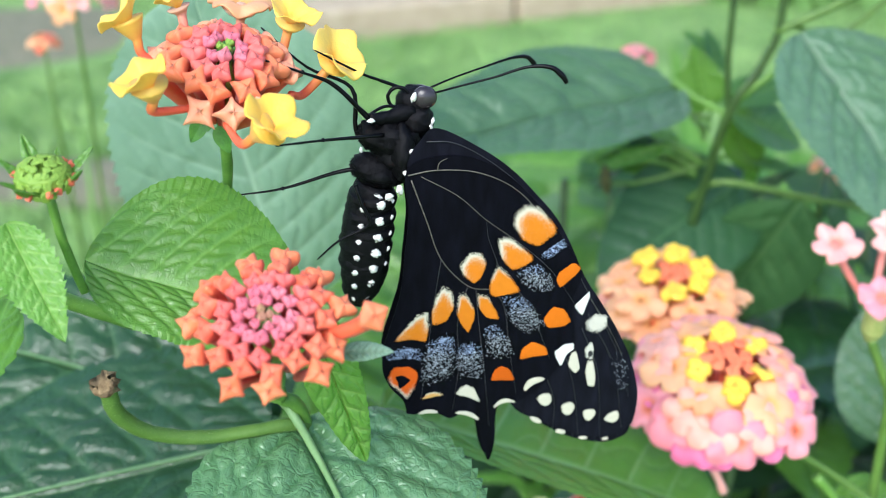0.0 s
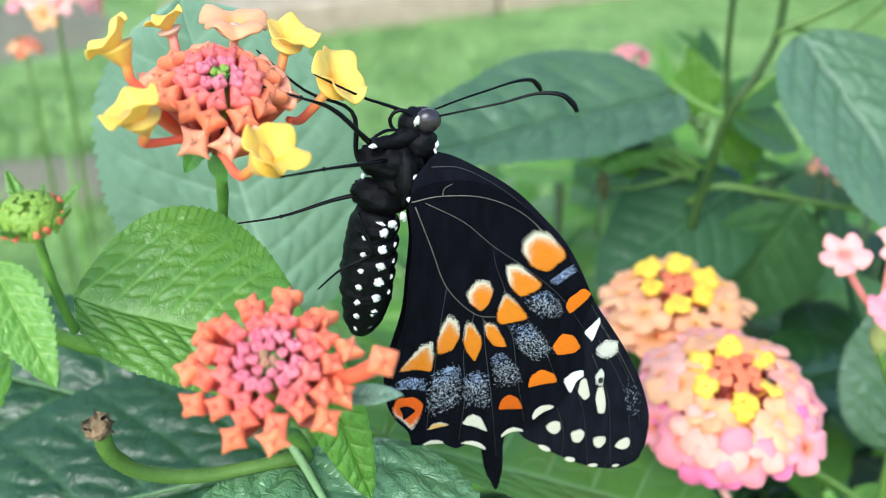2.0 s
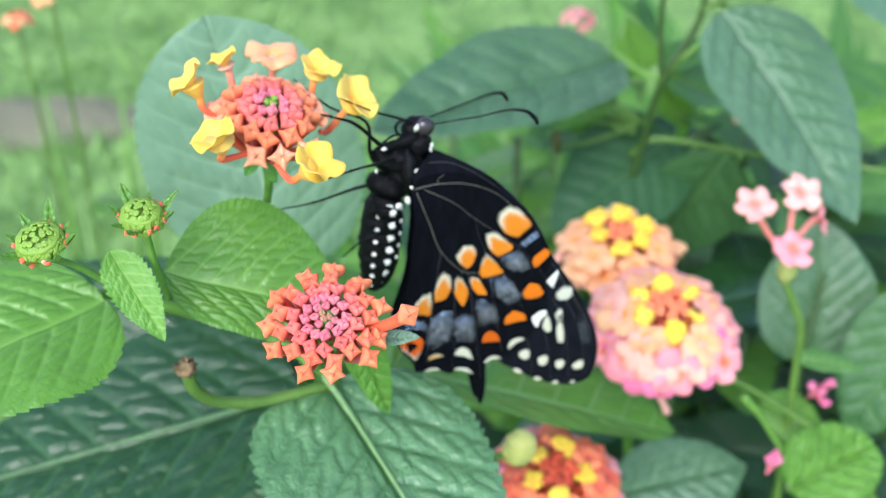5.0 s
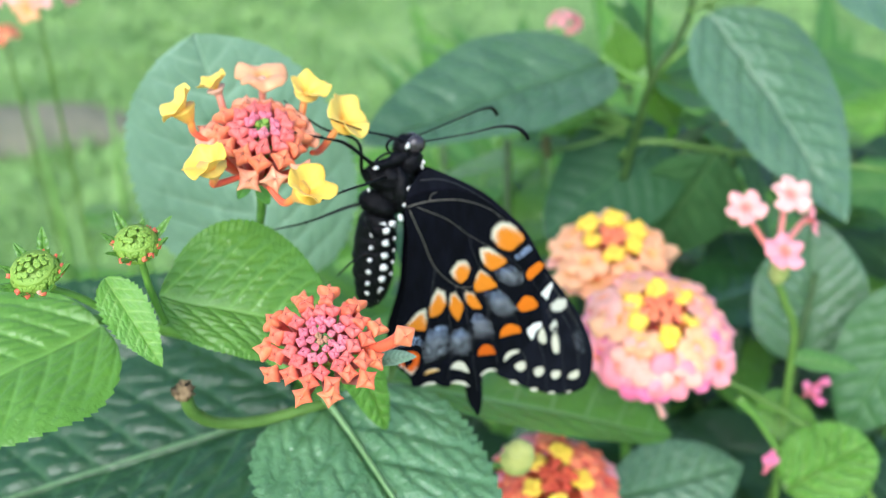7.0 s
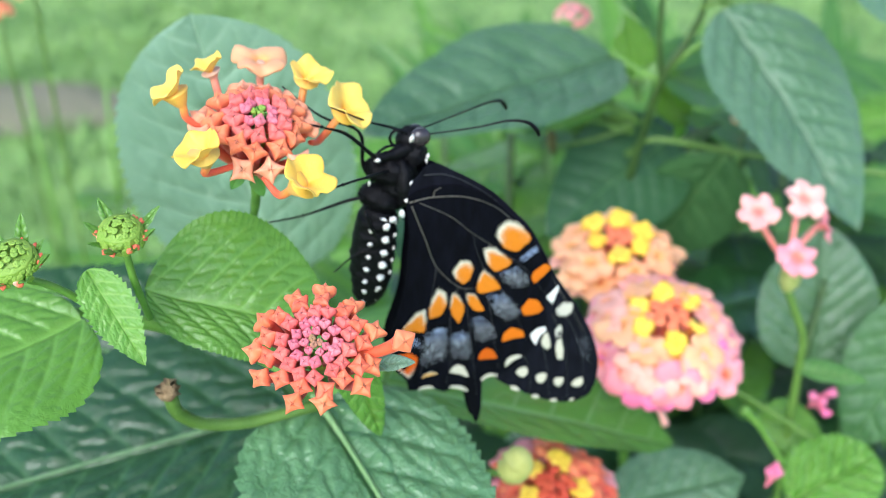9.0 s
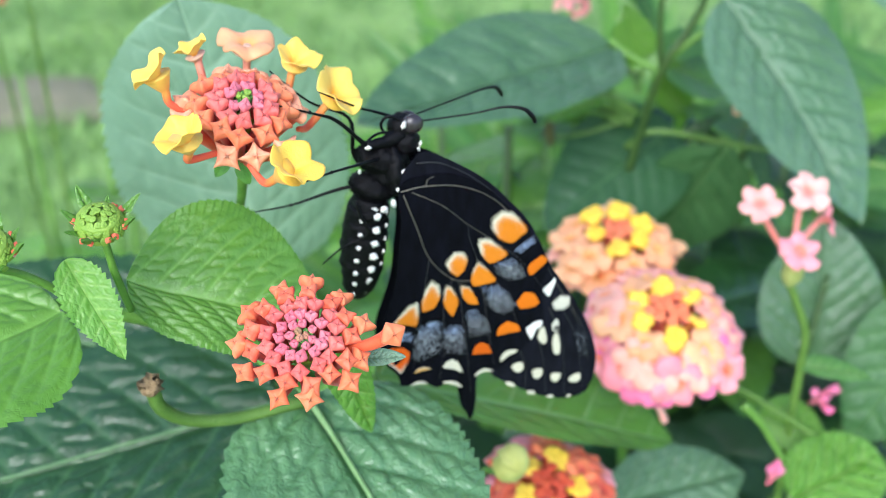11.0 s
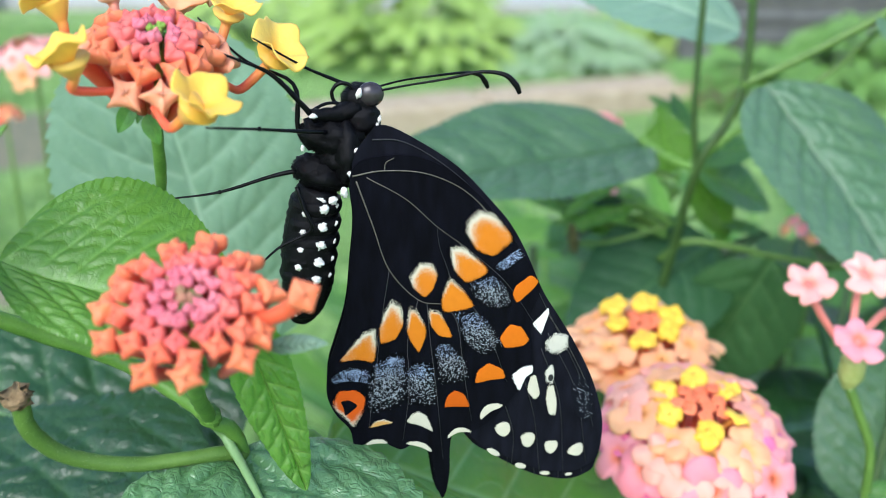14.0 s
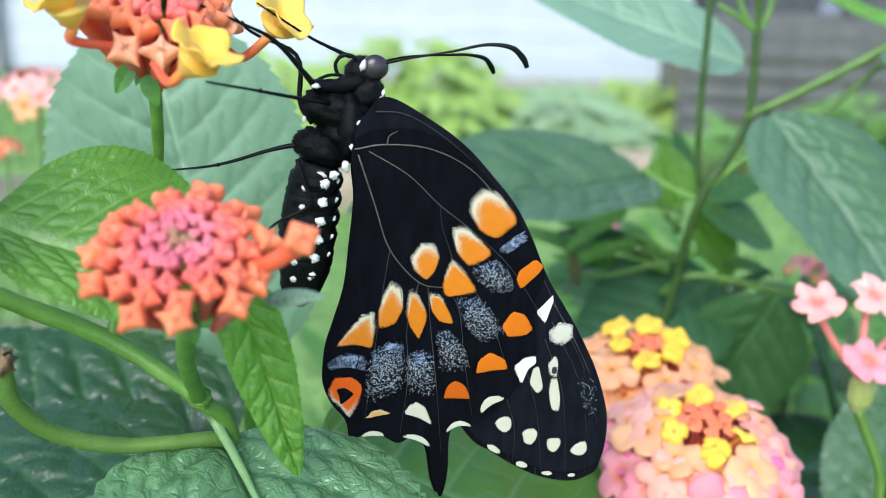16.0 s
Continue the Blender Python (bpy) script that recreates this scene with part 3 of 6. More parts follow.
def bud_head(at, axis, scale, dome_high, label, seed=1, spin=0.0, skip=(), ripe=False):
    """A head of closed buds on tubes that spread from one foot: rose in the middle, coral and orange at the rim."""
    root = thing("lantana_flower", label, "flower", m=axis_frame(at, axis, spin))
    foot = Vector((0, 0, -0.0072 * scale))
    rows = ((3, 0.00045, 0.00050, PETAL_GREENISH, 1.4, 1.35), (7, 0.00125, 0.00064, PETAL_PINK, 1.2, 1.3), (12, 0.00240, 0.00090, PETAL_PINK, 0.98, 1.2), (14, 0.0037, 0.00122, PETAL_BLUSH, 0.84, 1.0),
            (13, 0.0051, 0.00155, PETAL_CORAL, 0.74, 0.85), (11, 0.0066, 0.00182, PETAL_ORANGE, 0.70, 0.8))
    if ripe:
        rows = ((3, 0.0005, 0.00050, BUD_TINY, 1.4, 1.2), (7, 0.0015, 0.00092, PETAL_PINK, 1.0, 1.1), (11, 0.0029, 0.00138, PETAL_BLUSH, 0.82, 0.95), (12, 0.0044, 0.00182, PETAL_ORANGE, 0.70, 0.8), (12, 0.0060, 0.00218, PETAL_LIGHT, 0.62, 0.7))
    rng = random.Random(seed)
    for k, (count, away, size, mat, corner, plump) in enumerate(rows):
        reach = math.hypot(away, 0.006) * scale
        mesh = star_bud_mesh("bud", mat, size * scale, size * scale * plump, reach * 0.75, size * scale * 0.36, corner, 32)
        for j in range(count):
            if (k, j) in skip:
                continue
            a = 6.283 * (j + 0.5 * k + rng.uniform(-0.16, 0.16)) / count
            w = away * scale * rng.uniform(0.95, 1.06)
            p = Vector((w * math.cos(a), w * math.sin(a), -dome_high * (away / 0.0065) ** 1.8 + rng.uniform(-0.0003, 0.0003) * scale))
            out = (p - foot).normalized() + Vector((0, 0, 0.50)) + Vector([rng.uniform(-0.13, 0.13) for _ in "xyz"])
            part("bud", mesh, root, "", axis_frame(p, out, rng.uniform(0, 1.57)) @ Matrix.Diagonal((*[rng.uniform(0.9, 1.1) for _ in "xyz"], 1)))
    part("receptacle", tube("receptacle", [(0, 0, -0.0016 * scale), (0, 0, -0.004 * scale), (0, 0, -0.0078 * scale)], [0.0012 * scale, 0.0020 * scale, 0.0010 * scale], BUD_GREEN, 12), root, "green heart of the flower head")
    young = star_bud_mesh("young_bud", SEPAL, 0.0004 * scale, 0.0005 * scale, 0.002, 0.0002, 1.4, 12)
    for k in range(9):
        a, w = k * 2.4, 0.0004 * scale * math.sqrt(k + 0.3)
        part("young_bud", young, root, "", Matrix.Translation((w * math.cos(a), w * math.sin(a), -0.0003)))
    return root


def sepals(root, r, z, n, length, seed=0):
    v, f, vn = leaf_data(length, length * 0.5, seed, 14, 7, 3, 0.0, 0.3, 0.4, 0.0, 4)
    me = raw("sepal", v, f, SEPAL, vein=vn)
    for k in range(n):
        a = 6.283 * k / n + 0.4
        part("sepal", me, root, "", frame_from((r * 0.25 * math.cos(a), r * 0.25 * math.sin(a), z), (math.cos(a), math.sin(a), -0.55), (0.4 * math.cos(a), 0.4 * math.sin(a), 1)))


def add_floret(root, at, facing, foot, r, petal, tube_mat, seed, cup=0.45, label="", lobes=4, tube_r=0.0007, sag=0.002, ruffle=0.1, skew=0.0, notch=0.34, reflex=0.12, flare=0.0, knee=None):
    """An open floret of a head, at a place in the world, with its tube from the head."""
    inv = root.matrix_basis.inverted()
    at, foot = inv @ Vector(at), inv @ Vector(foot)
    face = (inv.to_3x3() @ Vector(facing)).normalized()
    limb = part("floret", limb_mesh("floret", petal, r, lobes, cup, ruffle, seed, skew=skew, notch=notch, reflex=reflex), root, label, axis_frame(at, face, seed * 1.3))
    back = at - face * r * 0.55
    mid = (foot + back) / 2 + inv.to_3x3() @ Vector((0, 0, -sag)) - face * r * 0.35
    if knee:
        mid = inv @ Vector(knee)
    line = [foot, mid, back, at - face * r * 0.1] if not knee else [foot, mid, (mid + at) / 2 - face * r * 0.1, at]
    up = limb.matrix_basis.inverted()
    v, f = tube_data([up @ p for p in line], [tube_r * 0.8, tube_r * 1.05, tube_r * 1.15, max(tube_r * 1.9, flare * r)], 12, 6)
    part("tube", raw("tube", v, f, tube_mat, throat=[max(0.0, min(1.0, 1.75 - 2.0 * k / len(v))) for k in range(len(v))]), limb)


def open_head(at, axis, high, label, seed, rings, spin=0.0, middle=11, bud_mat=PETAL_ORANGE, wide=0.015):
    """A head of open florets below its crown at the given place; rings: count, distance out, floret size, material, lobes, cup, outward lean, extra drop."""
    root = thing("lantana_flower", label, "flower", m=axis_frame(at, axis, spin))
    rng = random.Random(seed)
    foot = Vector((0, 0, -high - 0.004))
    for n, (count, away, size, mat, lobes, cup, lean, drop) in enumerate(rings):
        gold = mat == PETAL_GOLD
        meshes = [limb_mesh("floret", mat, size, lobes, cup, 0.14 if gold else 0.11, seed * 7 + n * 3 + k, notch=0.22 if gold else 0.36, reflex=0.50 if gold else 0.24, deep=-0.12 if gold else 0.10) for k in range(3)]
        for k in range(count):
            a = 6.283 * (k + 0.37 * n + rng.uniform(-0.28, 0.28) * (0.5 if gold else 1.0)) / count
            w = away * rng.uniform(0.90, 1.09)
            p = Vector((w * math.cos(a), w * math.sin(a), -high * (w / wide) ** 2 - drop + rng.uniform(-0.0006, 0.0006)))
            nrm = Vector((lean * math.cos(a), lean * math.sin(a), 1.0)) + Vector([rng.uniform(-0.22, 0.22) * (2.0 if gold else 1.0) for _ in "xyz"])
            limb = part("floret", meshes[k % 3], root, "", axis_frame(p, nrm, rng.uniform(0, 6)) @ Matrix.Scale(rng.uniform(0.85, 1.12), 4))
            end = limb.matrix_basis.inverted() @ foot
            part("tube", tube("tube", [end, end * 0.45 + Vector((0, 0, -size * 0.25)), (0, 0, -size * 0.12)], [size * 0.13, size * 0.15, size * 0.22], TUBE_YELLOW if gold else TUBE_CORAL, 6, 3), limb)
    bud = star_bud_mesh("bud", bud_mat, wide * 0.098, wide * 0.06, high * 0.8, wide * 0.035, 1.15)
    for k in range(middle):
        a, w = k * 2.39996, wide * 0.080 * math.sqrt(k + 0.3)
        part("bud", bud, root, "", axis_frame((w * math.cos(a), w * math.sin(a), 0.0002 - 5.0 * w * w + rng.uniform(-0.0004, 0.0003)), (w * 60 * math.cos(a), w * 60 * math.sin(a), 1), rng.uniform(0, 1.5)))
    part("receptacle", tube("receptacle", [(0, 0, -high * 0.75), (0, 0, -high - 0.001), (0, 0, -high - 0.006)], [wide * 0.12, wide * 0.16, wide * 0.06], TUBE_CORAL, 12), root)
    return root


# the coral head nearest to the lens
front = bud_head((-0.0160, 0.0809, 0.8003), (0.0, -0.58, 1.0), 1.0, 0.0021, "coral and rose lantana head with closed star-shaped buds", 3)
opening = star_bud_mesh("bud", PETAL_ORANGE, 0.0018, 0.0012, 0.001, 0.0006, 0.9, 32)
fi = front.matrix_basis.inverted()
out_bud = part("bud", opening, front, "opening orange bud on a long tube", fi @ axis_frame((-0.0063, 0.0795, 0.8010), (0.35, -0.75, 0.5), 0.3))
part("tube", tube("tube", [out_bud.matrix_basis.inverted() @ fi @ Vector(p) for p in ((-0.0125, 0.0822, 0.7972), (-0.0092, 0.0810, 0.7984), (-0.0072, 0.0804, 0.7997), (-0.0064, 0.0798, 0.8008))], [0.0005, 0.0007, 0.0008, 0.0010], TUBE_CORAL, 10, 5), out_bud)
sepals(front, 0.0060, -0.0072, 7, 0.0026, 1)
stem(front, [(-0.0160, 0.0845, 0.7940), (-0.0176, 0.0890, 0.7890), (-0.0194, 0.0960, 0.7825), (-0.0200, 0.1035, 0.7752)], [0.0009, 0.00085, 0.0009])

# the head on which the butterfly feeds
top = bud_head((-0.0223, 0.1050, 0.8175), (0.22, -0.36, 1.0), 1.10, 0.0040, "coral lantana head with yellow florets opening round its rim", 5, 0.3, ((4, 1), (4, 4), (4, 8)), True)
for at, facing, foot, r, petal, tb, seed, cup, skew, knee in (
        ((-0.0328, 0.1060, 0.8208), (-0.6, -0.15, 0.8), (-0.0290, 0.1060, 0.8150), 0.0028, PETAL_YELLOW, FUNNEL_YELLOW, 1, 1.0, 0.1, (-0.0312, 0.1060, 0.8165)),
        ((-0.0290, 0.1135, 0.8203), (-0.3, 0.1, 1.0), (-0.0275, 0.1100, 0.8160), 0.0021, PETAL_YELLOW, FUNNEL_PEACH, 2, 1.1, 0.1, None),
        ((-0.0226, 0.1180, 0.8200), (0.15, -0.1, 1.0), (-0.0227, 0.1120, 0.8150), 0.0038, PETAL_PEACH, FUNNEL_PEACH, 3, 0.35, 0.0, None),
        ((-0.0164, 0.1135, 0.8188), (0.3, -0.1, 0.9), (-0.0180, 0.1100, 0.8145), 0.0027, PETAL_YELLOW, FUNNEL_YELLOW, 4, 1.0, 0.1, None),
        ((-0.0112, 0.1120, 0.8147), (0.6, -0.25, 0.75), (-0.0165, 0.1085, 0.8113), 0.0033, PETAL_YELLOW, FUNNEL_YELLOW, 5, 0.95, 0.0, None),
        ((-0.0286, 0.0962, 0.8174), (-0.45, -0.15, 0.9), (-0.0250, 0.1010, 0.8125), 0.0031, PETAL_YELLOW, FUNNEL_YELLOW, 6, 1.0, 0.0, (-0.0283, 0.0975, 0.8134)),
        ((-0.0164, 0.0958, 0.8133), (0.45, -0.25, 0.85), (-0.0220, 0.1000, 0.8112), 0.0033, PETAL_YELLOW, FUNNEL_YELLOW, 7, 0.95, 0.0, (-0.0202, 0.0980, 0.8098))):
    at = Vector(at) - Vector(facing).normalized() * r * 0.3
    cup *= 0.78
    r *= 1.06
    add_floret(top, at, facing, foot, r, petal, tb, seed, cup, "", 4, 0.00045, 0.0006, 0.13, skew, 0.20, 0.30, 0.60, knee)
for base, tip in (((-0.0248, 0.1035, 0.8106), (-0.0266, 0.1030, 0.8078)), ((-0.0236, 0.1035, 0.8096), (-0.0226, 0.1030, 0.8066))):
    leaf(top, base, tip, (0.0, -1.0, 0.2), 0.0018, SEPAL, name="bract", fold=0.3, droop=0.15, quilt=0.0, teeth=3, tooth=0.0, nu=20, nv=11)
sepals(top, 0.006, -0.0078, 6, 0.0020, 2)
stem(top, [(-0.0238, 0.1062, 0.8125), (-0.0242, 0.1090, 0.8045), (-0.0258, 0.1135, 0.7965), (-0.0290, 0.1130, 0.7870), (-0.0305, 0.1087, 0.7800)], [0.0007, 0.0006, 0.0007])

# the pink and yellow pair behind the wing
pink = open_head((0.0472, 0.1457, 0.7520), (0.0, -0.28, 1.0), 0.0058, "pink lantana head with yellow florets round its middle", 2, (
    (6, 0.0057, 0.0025, PETAL_GOLD, 4, 0.25, 0.25, -0.0012), (8, 0.0092, 0.0046, PETAL_PEACH, 4, 0.16, 0.40, 0.0), (9, 0.0118, 0.0048, PETAL_SALMON, 5, 0.12, 0.75, 0.0),
    (9, 0.0134, 0.0051, PETAL_ROSE, 4, 0.10, 1.05, 0.0012), (10, 0.0132, 0.0049, PETAL_MAGENTA, 5, 0.10, 1.4, 0.0026), (11, 0.0122, 0.0047, PETAL_MAGENTA, 4, 0.08, 1.6, 0.0040)), 0.5)
stem(pink, [(0.0462, 0.1486, 0.7415), (0.0560, 0.1520, 0.7310), (0.0700, 0.1540, 0.7225), (0.0932, 0.1500, 0.7050), (0.11, 0.15, 0.68)], [0.0006, 0.0006, 0.0010], STEM_MID)
behind = open_head((0.0433, 0.1725, 0.7527), (0.0, -0.12, 1.0), 0.0056, "peach lantana head with a ring of yellow florets", 4, (
    (6, 0.0060, 0.0027, PETAL_GOLD, 4, 0.25, 0.25, -0.0024), (7, 0.0098, 0.0045, PETAL_PEACH, 5, 0.10, 0.35, -0.0008), (9, 0.0116, 0.0046, PETAL_PEACH, 5, 0.08, 0.5, 0.001),
    (9, 0.0120, 0.0038, PETAL_SALMON, 5, 0.08, 0.8, 0.0032), (7, 0.0108, 0.0036, PETAL_ROSE, 5, 0.08, 0.9, 0.0055)), 0.2, 9)
stem(behind, [(0.0434, 0.1725, 0.7440), (0.0450, 0.1720, 0.7300), (0.0500, 0.1760, 0.7000), (0.06, 0.18, 0.62)], [0.0011, 0.0011, 0.0015])

# the orange head low behind the leaves
low = open_head((0.0237, 0.1289, 0.7251), (0.05, -0.30, 1.0), 0.0050, "orange and yellow lantana head with pink rim", 6, (
    (5, 0.0056, 0.0026, PETAL_GOLD, 4, 0.25, 0.25, -0.0008), (7, 0.0082, 0.0040, PETAL_ORANGE, 4, 0.12, 0.35, 0.0), (9, 0.0104, 0.0042, PETAL_CORAL, 5, 0.10, 0.5, 0.0005),
    (10, 0.0122, 0.0044, PETAL_ROSE, 5, 0.08, 0.8, 0.0020), (9, 0.0108, 0.0040, PETAL_MAGENTA, 4, 0.08, 0.9, 0.0048)), 0.9, 13, petal_material("deep red bud", (0.62, 0.06, 0.02), (0.78, 0.12, 0.035)), 0.0135)
stem(low, [(0.0237, 0.1299, 0.7161), (0.0267, 0.1349, 0.6951), (0.033, 0.145, 0.62)], [0.001, 0.001, 0.0014])
yb = thing("flower_bud", "pale yellow oval bud on a thin stalk", "flower bud", m=axis_frame((0.0138, 0.1160, 0.7442), (0.55, 0.1, 1)))
part("bud", tube("bud", [(0, 0, -0.0036), (0, 0, -0.0020), (0, 0, 0.0008), (0, 0, 0.0026), (0, 0, 0.0032)], [0.0010, 0.0026, 0.0029, 0.0018, 0.0003], petal_material("pale yellow bud", (0.52, 0.56, 0.11), (0.76, 0.72, 0.27)), 16, 6, 0.25), yb)
stem(yb, [(0.0120, 0.1163, 0.7412), (0.0100, 0.1215, 0.7370), (0.0090, 0.1280, 0.7250)], [0.0006, 0.0006])

# four loose pink florets on a tall stem
tall = thing("lantana_flower", "four pale pink florets on long tubes over a green bulb", "flower", m=axis_frame((0.0752, 0.1560, 0.7530), (0, -0.1, 1)))
for at, facing, r, mat, seed in (((0.0666, 0.1580, 0.7672), (-0.25, -0.50, 0.85), 0.0042, PETAL_PALE, 1), ((0.0776, 0.1620, 0.7672), (0.1, -0.55, 0.85), 0.0046, PETAL_PALE, 2),
                                 ((0.0738, 0.1520, 0.7598), (0.1, -0.60, 0.8), 0.0044, PETAL_ROSE, 3), ((0.0850, 0.1650, 0.7585), (0.8, -0.3, 0.3), 0.0036, PETAL_ROSE, 4)):
    add_floret(tall, at, facing, (0.0754, 0.1560, 0.7540), r, mat, TUBE_PINK, seed, 0.24, "", 5, 0.0006, 0.0, 0.14, notch=0.33, reflex=0.22)
part("bulb", tube("bulb", [(0, 0, 0.0025), (0, 0, 0.0012), (0, 0, -0.0020), (0, 0, -0.0045)], [0.0013, 0.0021, 0.0021, 0.0009], plain_material("pale green bulb", (0.24, 0.30, 0.07), (0.42, 0.44, 0.16), 500.0, 0.5, 0.4), 14, 6), tall, "green swollen base")
stem(tall, [(0.0752, 0.1560, 0.7490), (0.0775, 0.1555, 0.7440), (0.0802, 0.1550, 0.7375), (0.0810, 0.1550, 0.7280), (0.083, 0.156, 0.70), (0.09, 0.16, 0.62)], [0.0009, 0.0008, 0.0010], STEM_MID)


def bud_cluster(at, axis, r, seed, foot, label):
    root = thing("bud_cluster", label, "flower bud", m=axis_frame(at, axis, seed))
    green = star_bud_mesh("bud", BUD_TINY, 0.00050, 0.00032, r * 0.5, 0.0002, 1.4, 12)
    pinkish = star_bud_mesh("bud", PETAL_SALMON, 0.00042, 0.0005, r * 0.5, 0.0002, 1.4, 10)
    for q, a, p, nrm, rng in dome(95, r, r * 0.85, 1.7, 0.0, 0.12, seed):
        part("bud", pinkish if q > 0.86 and rng.random() < 0.15 else green, root, "", axis_frame(p, nrm, rng.uniform(0, 6)))
    rose = star_bud_mesh("rim_bud", PETAL_CORAL, 0.00046, 0.0006, r * 0.45, 0.00022, 1.2, 12)
    rng = random.Random(seed + 40)
    for k in range(13):
        if rng.random() < 0.75:
            a = k * 0.4833 + rng.uniform(-0.12, 0.12)
            w = r * rng.uniform(1.02, 1.12)
            part("rim_bud", rose, root, "", axis_frame((w * math.cos(a), w * math.sin(a), r * rng.uniform(0.0, 0.2)), (math.cos(a), math.sin(a), 0.35), rng.uniform(0, 6)))
    part("receptacle", tube("receptacle", [(0, 0, r * 0.6), (0, 0, 0), (0, 0, -r * 0.6)], [r * 0.95, r * 1.02, r * 0.2], BUD_TINY, 12), root)
    v, f, vn = leaf_data(r * 1.5, r * 0.56, seed, 26, 11, 7, 0.14, 0.3, -0.25, 0.0002, 5)
    me = raw("bract", v, f, LEAF_BRIGHT, vein=vn)
    for k in range(8):
        a = k * 0.785 + seed
        part("bract", me, root, "", frame_from((r * 0.6 * math.cos(a), r * 0.6 * math.sin(a), -r * 0.25), (math.cos(a), math.sin(a), 0.55 + 0.45 * math.sin(3.1 * k)), (-math.cos(a), -math.sin(a), 1)) @ Matrix.Scale(1.0 + 0.25 * math.sin(2.3 * k + seed), 4))
    stem(root, foot, [0.00045, 0.0005])


bud_cluster((-0.0381, 0.0920, 0.8085), (0.05, -0.25, 1), 0.0025, 1, [(-0.0381, 0.0925, 0.8065), (-0.0380, 0.0935, 0.8010), (-0.0374, 0.0950, 0.7945)], "green lantana bud cluster with leafy bracts")
bud_cluster((-0.0496, 0.0885, 0.8075), (-0.1, -0.35, 1), 0.0028, 2, [(-0.0496, 0.0890, 0.8055), (-0.0465, 0.0915, 0.8020), (-0.0415, 0.0945, 0.7945)], "green lantana bud cluster tinged with pink")


# ---- lantana branches with their leaves ----
def branch(label, at):
    return thing("lantana_branch", label, "plant", at, "lantana branches")


fore = branch("green lantana branch with bright wrinkled leaves", (-0.0175, 0.0920, 0.7815))
stem(fore, [(-0.0500, 0.1000, 0.7925), (-0.0460, 0.1040, 0.7890), (-0.0405, 0.1065, 0.7850), (-0.0312, 0.1085, 0.7800), (-0.0245, 0.1070, 0.7765), (-0.0200, 0.1040, 0.7747), (-0.0172, 0.1062, 0.7690), (-0.015, 0.112, 0.74), (-0.013, 0.118, 0.66)], [0.0006, 0.0009, 0.0010, 0.0010, 0.00095, 0.0009, 0.0009, 0.0012, 0.002])
stem(fore, [(-0.0199, 0.1038, 0.7750), (-0.0186, 0.1050, 0.7715), (-0.0139, 0.0978, 0.7681), (-0.0084, 0.0869, 0.7656), (-0.0019, 0.0739, 0.7628), (0.0024, 0.0652, 0.7606)], [0.0009, 0.0006, 0.00040, 0.00032, 0.00026, 0.0002], RIB_PALE, name="leaf_stalk")
fuzz(fore, [(-0.0460, 0.1040, 0.7890), (-0.0405, 0.1065, 0.7850), (-0.0312, 0.1085, 0.7800), (-0.0245, 0.1070, 0.7765), (-0.0200, 0.1040, 0.7747)], 0.00095, 800, 0.0003, 7)
leaf(fore, (-0.0099, 0.0840, 0.7942), (-0.0047, 0.0830, 0.7950), (0.0, -0.4, 1), 0.0024, LEAF_BACK, name="bract", fold=0.2, droop=0.0, quilt=0.0002, teeth=8)
leaf(fore, (-0.0385, 0.0995, 0.7960), (-0.0145, 0.0990, 0.7890), (0.10, -0.17, 1), 0.0235, LEAF_BRIGHT, fold=-0.12, lift=0.56, slim=0.62, droop=0.10, quilt=0.00034, veins=8, nu=190, nv=79, teeth=30, tooth=0.04, belly=0.52, taper=0.66)
leaf(fore, (-0.0470, 0.0985, 0.7925), (-0.0700, 0.0800, 0.7925), (0.0, -0.30, 1), 0.027, LEAF_BRIGHT, fold=0.06, droop=0.10, quilt=0.0004, nu=190, nv=79, belly=0.42)
leaf(fore, (-0.0432, 0.0930, 0.8035), (-0.0365, 0.0850, 0.7955), (0.1, -0.6, 0.8), 0.0064, LEAF_YOUNG, fold=0.34, droop=0.14, quilt=0.00014, teeth=16, tooth=0.14, wave=0.12)
leaf(fore, (-0.0140, 0.0925, 0.7935), (-0.0094, 0.0995, 0.7690), (0.25, -0.9, 0.2), 0.0064, LEAF_YOUNG, fold=0.25, droop=-0.04, quilt=0.0004, teeth=18, belly=0.35, taper=0.75)
part("node", tube("node", [(0, 0, -0.0012), (0, 0, -0.0003), (0, 0, 0.0006), (0, 0, 0.0011)], [0.0009, 0.0011, 0.0011, 0.0007], STEM, 14, 5, 0.6), fore, "green swollen node", fore.matrix_basis.inverted() @ axis_frame((-0.0199, 0.1032, 0.7756), (0.2, -0.6, 0.8)))

wet = branch("dark glossy wet lantana leaves with a broken stalk", (-0.0180, 0.1065, 0.7660))
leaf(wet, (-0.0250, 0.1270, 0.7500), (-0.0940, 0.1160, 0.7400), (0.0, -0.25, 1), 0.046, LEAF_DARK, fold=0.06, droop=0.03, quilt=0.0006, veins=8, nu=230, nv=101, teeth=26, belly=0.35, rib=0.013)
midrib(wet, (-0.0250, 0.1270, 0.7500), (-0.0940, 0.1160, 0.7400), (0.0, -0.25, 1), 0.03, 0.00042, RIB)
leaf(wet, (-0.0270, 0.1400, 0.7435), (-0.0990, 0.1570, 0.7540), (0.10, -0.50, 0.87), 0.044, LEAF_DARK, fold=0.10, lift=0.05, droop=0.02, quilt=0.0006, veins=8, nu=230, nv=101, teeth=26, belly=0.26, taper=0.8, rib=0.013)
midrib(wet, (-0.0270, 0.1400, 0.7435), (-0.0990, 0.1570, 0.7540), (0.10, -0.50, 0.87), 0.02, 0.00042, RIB)
